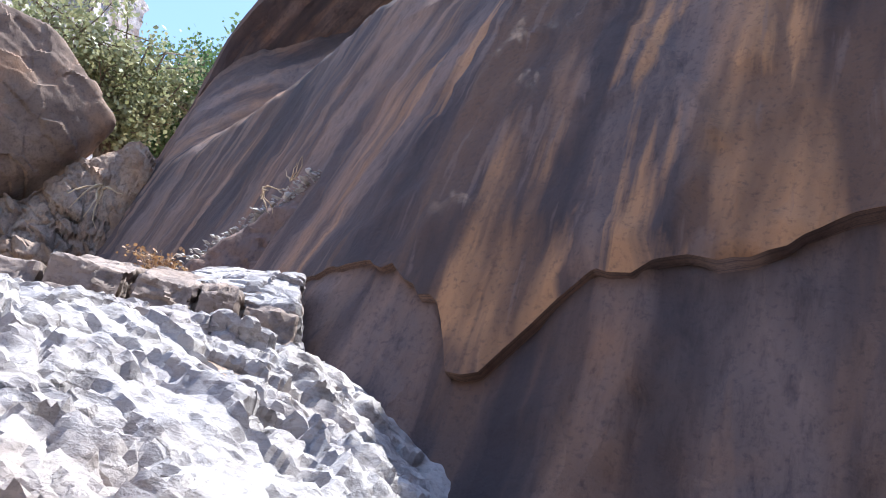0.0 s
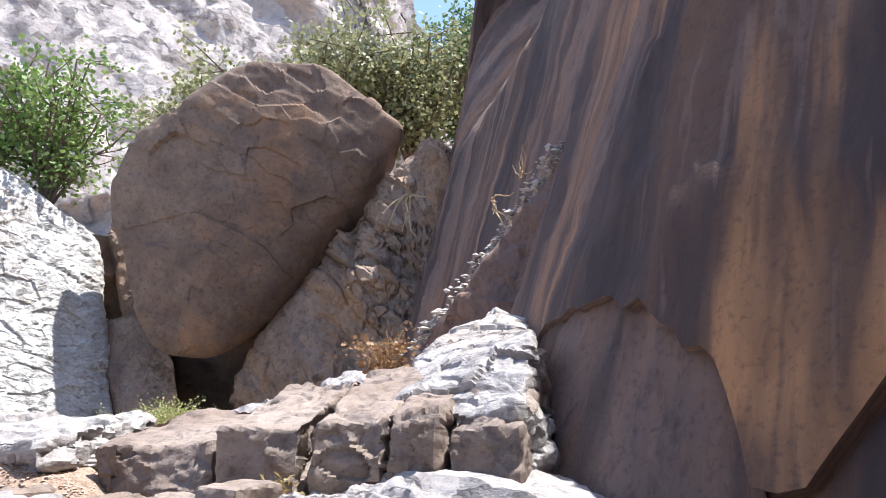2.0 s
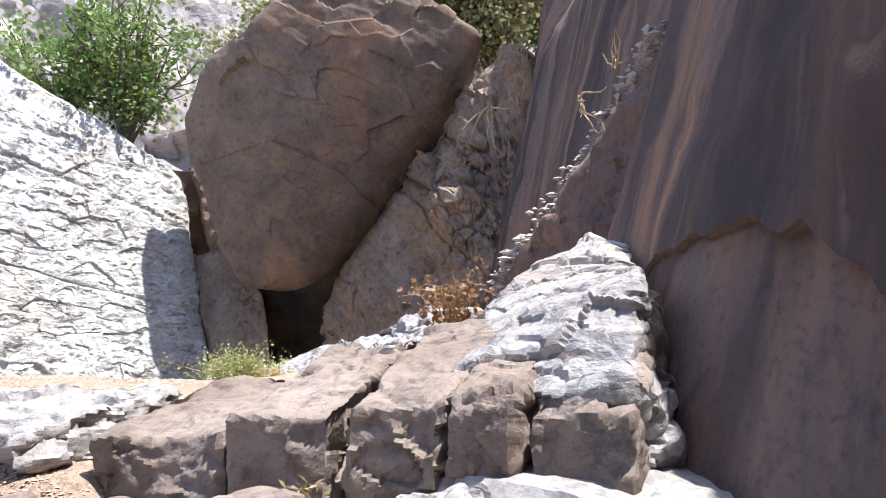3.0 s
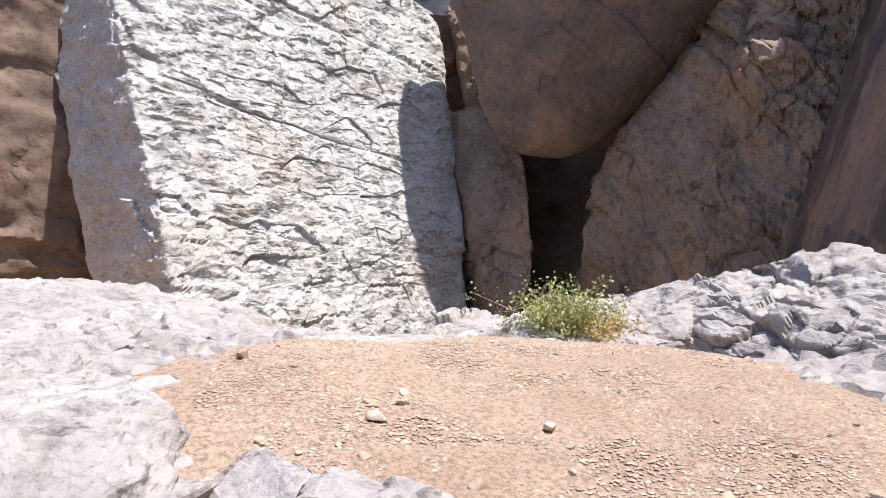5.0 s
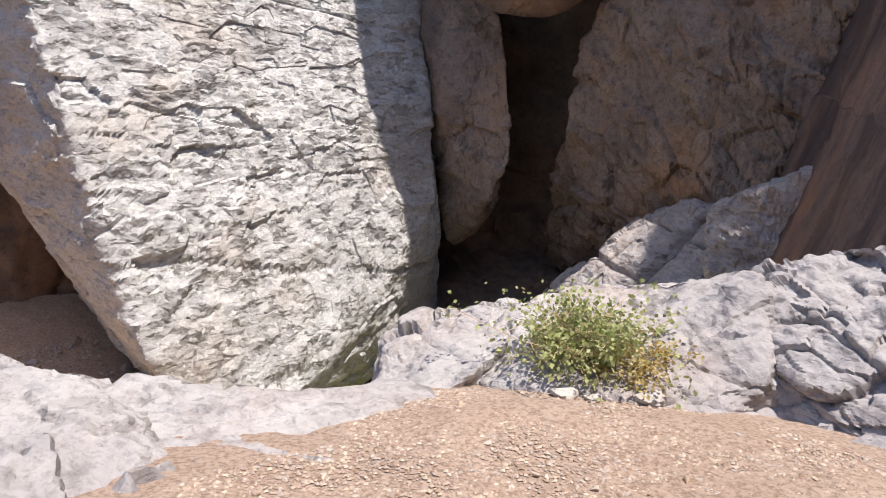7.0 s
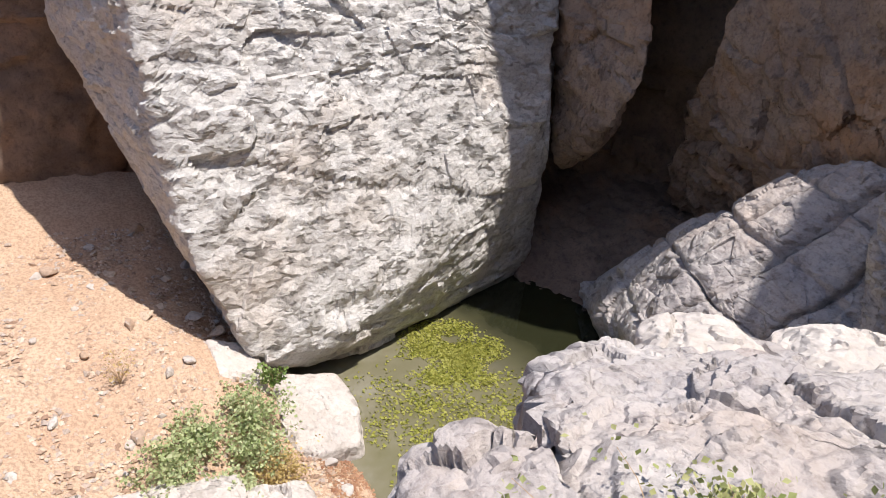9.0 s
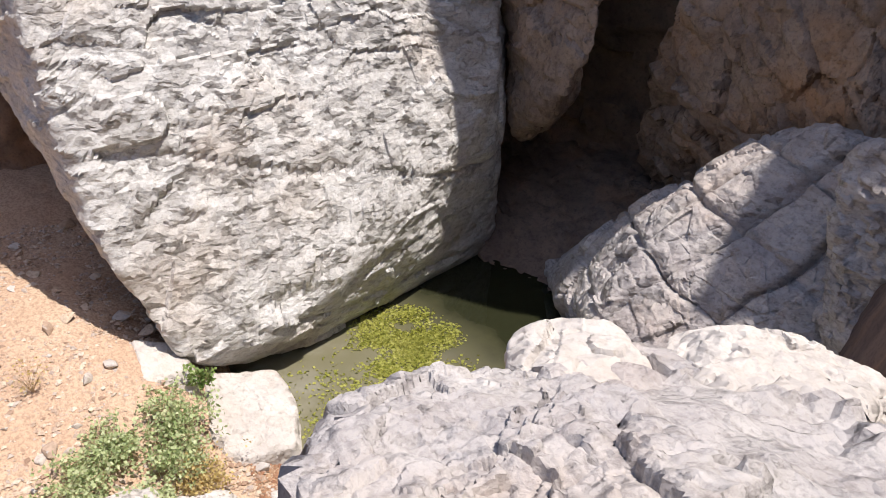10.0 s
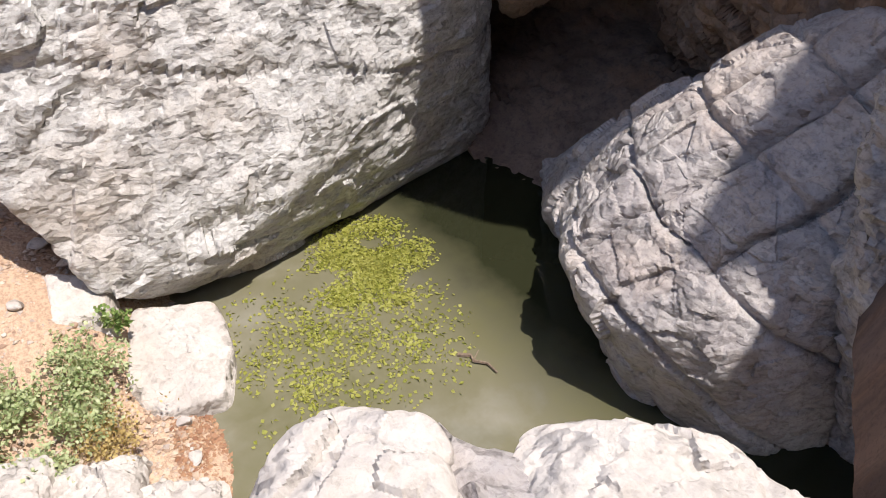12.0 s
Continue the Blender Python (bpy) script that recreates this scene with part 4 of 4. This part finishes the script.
shrub("straw_bush", (-6.5, 9.28, bz), 0.22, 0.24, 16, 8, 20, 0.022, M_STRAW, M_TWIG, "dry straw-yellow bush beside the green bush", "bush", 202, 0.004)
# on the ledge
shrub("dry_bush", (-2.85, 7.85, 3.62), 0.2, 0.42, 16, 6, 5, 0.035, M_DRY, M_TWIG, "dry rust-brown bush on top of the ledge", "bush", 203, 0.004)
shrub("grass_tuft", (-2.38, 6.5, 3.02), 0.08, 0.2, 14, 3, 3, 0.05, M_STRAW, M_TWIG, "small yellow-green grass tuft at the foot of the ledge", "grass", 204, 0.002, slim=0.12)
# on the dirt slope
for k, (x, y, r, h) in enumerate([(-13.45, 9.35, 0.42, 0.5), (-13.0, 9.3, 0.45, 0.45), (-12.75, 8.3, 0.42, 0.4), (-13.2, 8.65, 0.34, 0.32), (-12.45, 8.9, 0.3, 0.3)]):
    z = float(dirt_z(np.array([x]), np.array([y]))[0])
    shrub("herb_plant", (x, y, z - 0.02), r, h, 16, 8, 12, 0.05, M_HERB, M_TWIG, "pale green leafy plant on the dirt slope", "plant", 210 + k, 0.006, group="plants by the pool")
z = float(dirt_z(np.array([-12.7]), np.array([9.5]))[0])
shrub("straw_bush", (-12.7, 9.5, z), 0.42, 0.22, 16, 7, 10, 0.04, M_STRAW, M_TWIG, "low dry straw-coloured plant near the pool", "plant", 216, 0.004)
shrub("herb_plant", (-13.95, 9.75, -1.45), 0.16, 0.42, 6, 6, 7, 0.06, M_GREEN, M_TWIG, "dark green sprig between two white rocks", "plant", 217, 0.005)
shrub("dry_bush", (-14.1, 7.95, float(dirt_z(np.array([-14.1]), np.array([7.95]))[0])), 0.22, 0.5, 12, 5, 2, 0.03, M_STRAW, M_TWIG, "wispy dry straw plant on the dirt slope", "plant", 218, 0.004)
# by and behind the great boulder
shrub("green_shrub", (-19.0, 14.2, 8.3), 1.9, 4.4, 16, 10, 24, 0.15, M_GREEN, M_BARK, "tall green leafy shrub beside the giant boulder", "shrub", 220, 0.05, low=0.3)
shrub("green_shrub", (-20.2, 13.0, 8.2), 1.6, 3.8, 12, 9, 22, 0.15, M_GREEN, M_BARK, "tall green leafy shrub above the slab", "shrub", 221, 0.05, low=0.3)
for k, (x, y, z, r, h, mat) in enumerate([(-18.5, 20.5, 9.5, 2.2, 5.4, M_OLIVE), (-16.2, 22.0, 10.2, 2.3, 6.2, M_OLIVE), (-14.0, 23.0, 10.6, 2.0, 5.6, M_OLIVE), (-20.8, 20.5, 9.8, 2.2, 5.0, M_OLIVE), (-12.6, 26.0, 11.5, 2.1, 6.8, M_TREE), (-14.6, 27.5, 12.0, 2.3, 6.6, M_TREE)]):
    shrub("tree", (x, y, z), r, h, 14, 16, 45, 0.17, mat, M_BARK, "olive grey-green leafy tree behind the giant boulder" if mat is M_OLIVE else "fresh green tree in the notch of the gorge", "tree", 230 + k, 0.07, group="trees behind the boulder", low=0.15, crown_name="crown")

# dry branches caught on the cliff
def dry_branch(at, reach, seed, label):
    g = np.random.default_rng(seed)
    thing = tagged(new("dry_branch"), label, "branch")
    thing.matrix_world = pose(*at)
    size = np.linalg.norm(reach)
    for k in range(6):
        p = [g.normal(size=3) * 0.04 * size]
        d = np.array(reach, float) * g.uniform(0.4, 1.0) + g.normal(size=3) * 0.25 * size
        for j in range(5):
            p.append(p[-1] + d * 0.2 + g.normal(size=3) * 0.05 * size)
        part("twig", mesh_of("twig", *tube(p, 0.035 * size, 0.01 * size, 5), M_TWIG), thing)
    return thing


dry_branch((-9.95, 17.5, 8.2), (0.15, -0.2, -0.9), 250, "bleached dry branches caught on the cliff")
dry_branch((-2.72, 8.95, 5.1), (0.15, -0.05, -0.22), 251, "dry brown twigs hanging from a crack in the cliff")
dry_branch((-2.5, 9.0, 5.25), (0.08, -0.08, 0.2), 252, "thin dry twig sticking out of the cliff")

# ---------------- algae and a stick on the pool ----------------
g = np.random.default_rng(260)
spots = []
while len(spots) < 8000:
    x, y = g.uniform(-16.2, -12.2), g.uniform(10.8, 14.6)
    d = math.hypot((x + 14.65) / 0.95, (y - 12.8) / 0.85)
    w = max(0.0, 1.1 - d) * 1.6 + 0.16 * max(0.0, 1.6 - math.hypot((x + 13.4) / 1.0, (y - 12.0) / 1.1))
    if g.random() < w * (0.5 + 0.9 * noise.noise((x * 2.3, y * 2.3, 1.0))):
        spots.append((x, y, -2.0))
spots = np.array(spots)
a = g.random(len(spots)) * 6.2832
dirs = np.stack([np.cos(a), np.sin(a), g.normal(size=len(spots)) * 0.12], 1)
v, f = leaves_at(spots, dirs, 0.052, g, 0.42)
v[:, 2] = np.maximum(v[:, 2], -2.004) + 0.002
tagged(new("floating_algae", mesh_of("floating_algae", v, f, M_ALGAE)), "yellow-green algae floating on the pool", "algae", kind="stuff")
stick = new("floating_stick", mesh_of("floating_stick", *joined([tube([(0, 0, 0), (0.12, 0.1, 0.01), (0.2, 0.06, 0.02), (0.34, 0.16, 0.02), (0.5, 0.15, 0.01)], 0.03, 0.012), tube([(0.2, 0.06, 0.02), (0.14, 0.2, 0.05)], 0.012, 0.006, 4)]), M_BARK))
stick.matrix_world = pose(-12.75, 13.25, -2.0, 0, 0, 20)
tagged(stick, "dark crooked stick floating on the pool", "stick")

# rubble caught in the slanting crack of the cliff
VEIN = np.array([(-3.95, 9.7, 4.0), (-3.75, 9.85, 4.25), (-3.52, 10.2, 4.81), (-3.3, 10.25, 5.06), (-2.85, 10.05, 5.45), (-2.52, 9.8, 5.68)])
rock("cliff_ledge", [tuple(q + (-0.02, -0.05, -0.05)) for q in VEIN] + [tuple(q + (0.6, 0.5, -0.1)) for q in VEIN] + [(-3.9, 9.9, 3.2), (-2.7, 9.5, 3.6), (-2.4, 9.9, 3.4)],
     M_WALL_PLAIN, "dark slanting rock ledge at the foot of the cliff", n=40, round_=40, relief=0.06, size=0.4, seed=271)


def in_crack(g):
    u = g.random() * 4.999
    i = int(u)
    q = VEIN[i] + (VEIN[i + 1] - VEIN[i]) * (u - i) + g.normal(size=3) * (0.05, 0.05, 0.05) + np.array((-0.03, -0.05, 0.03))
    return q[0], q[1], q[2]


gravel("crack_rubble", 520, in_crack, (0.02, 0.085), M_PALE, "pale rubble caught in a slanting crack of the cliff", 270)
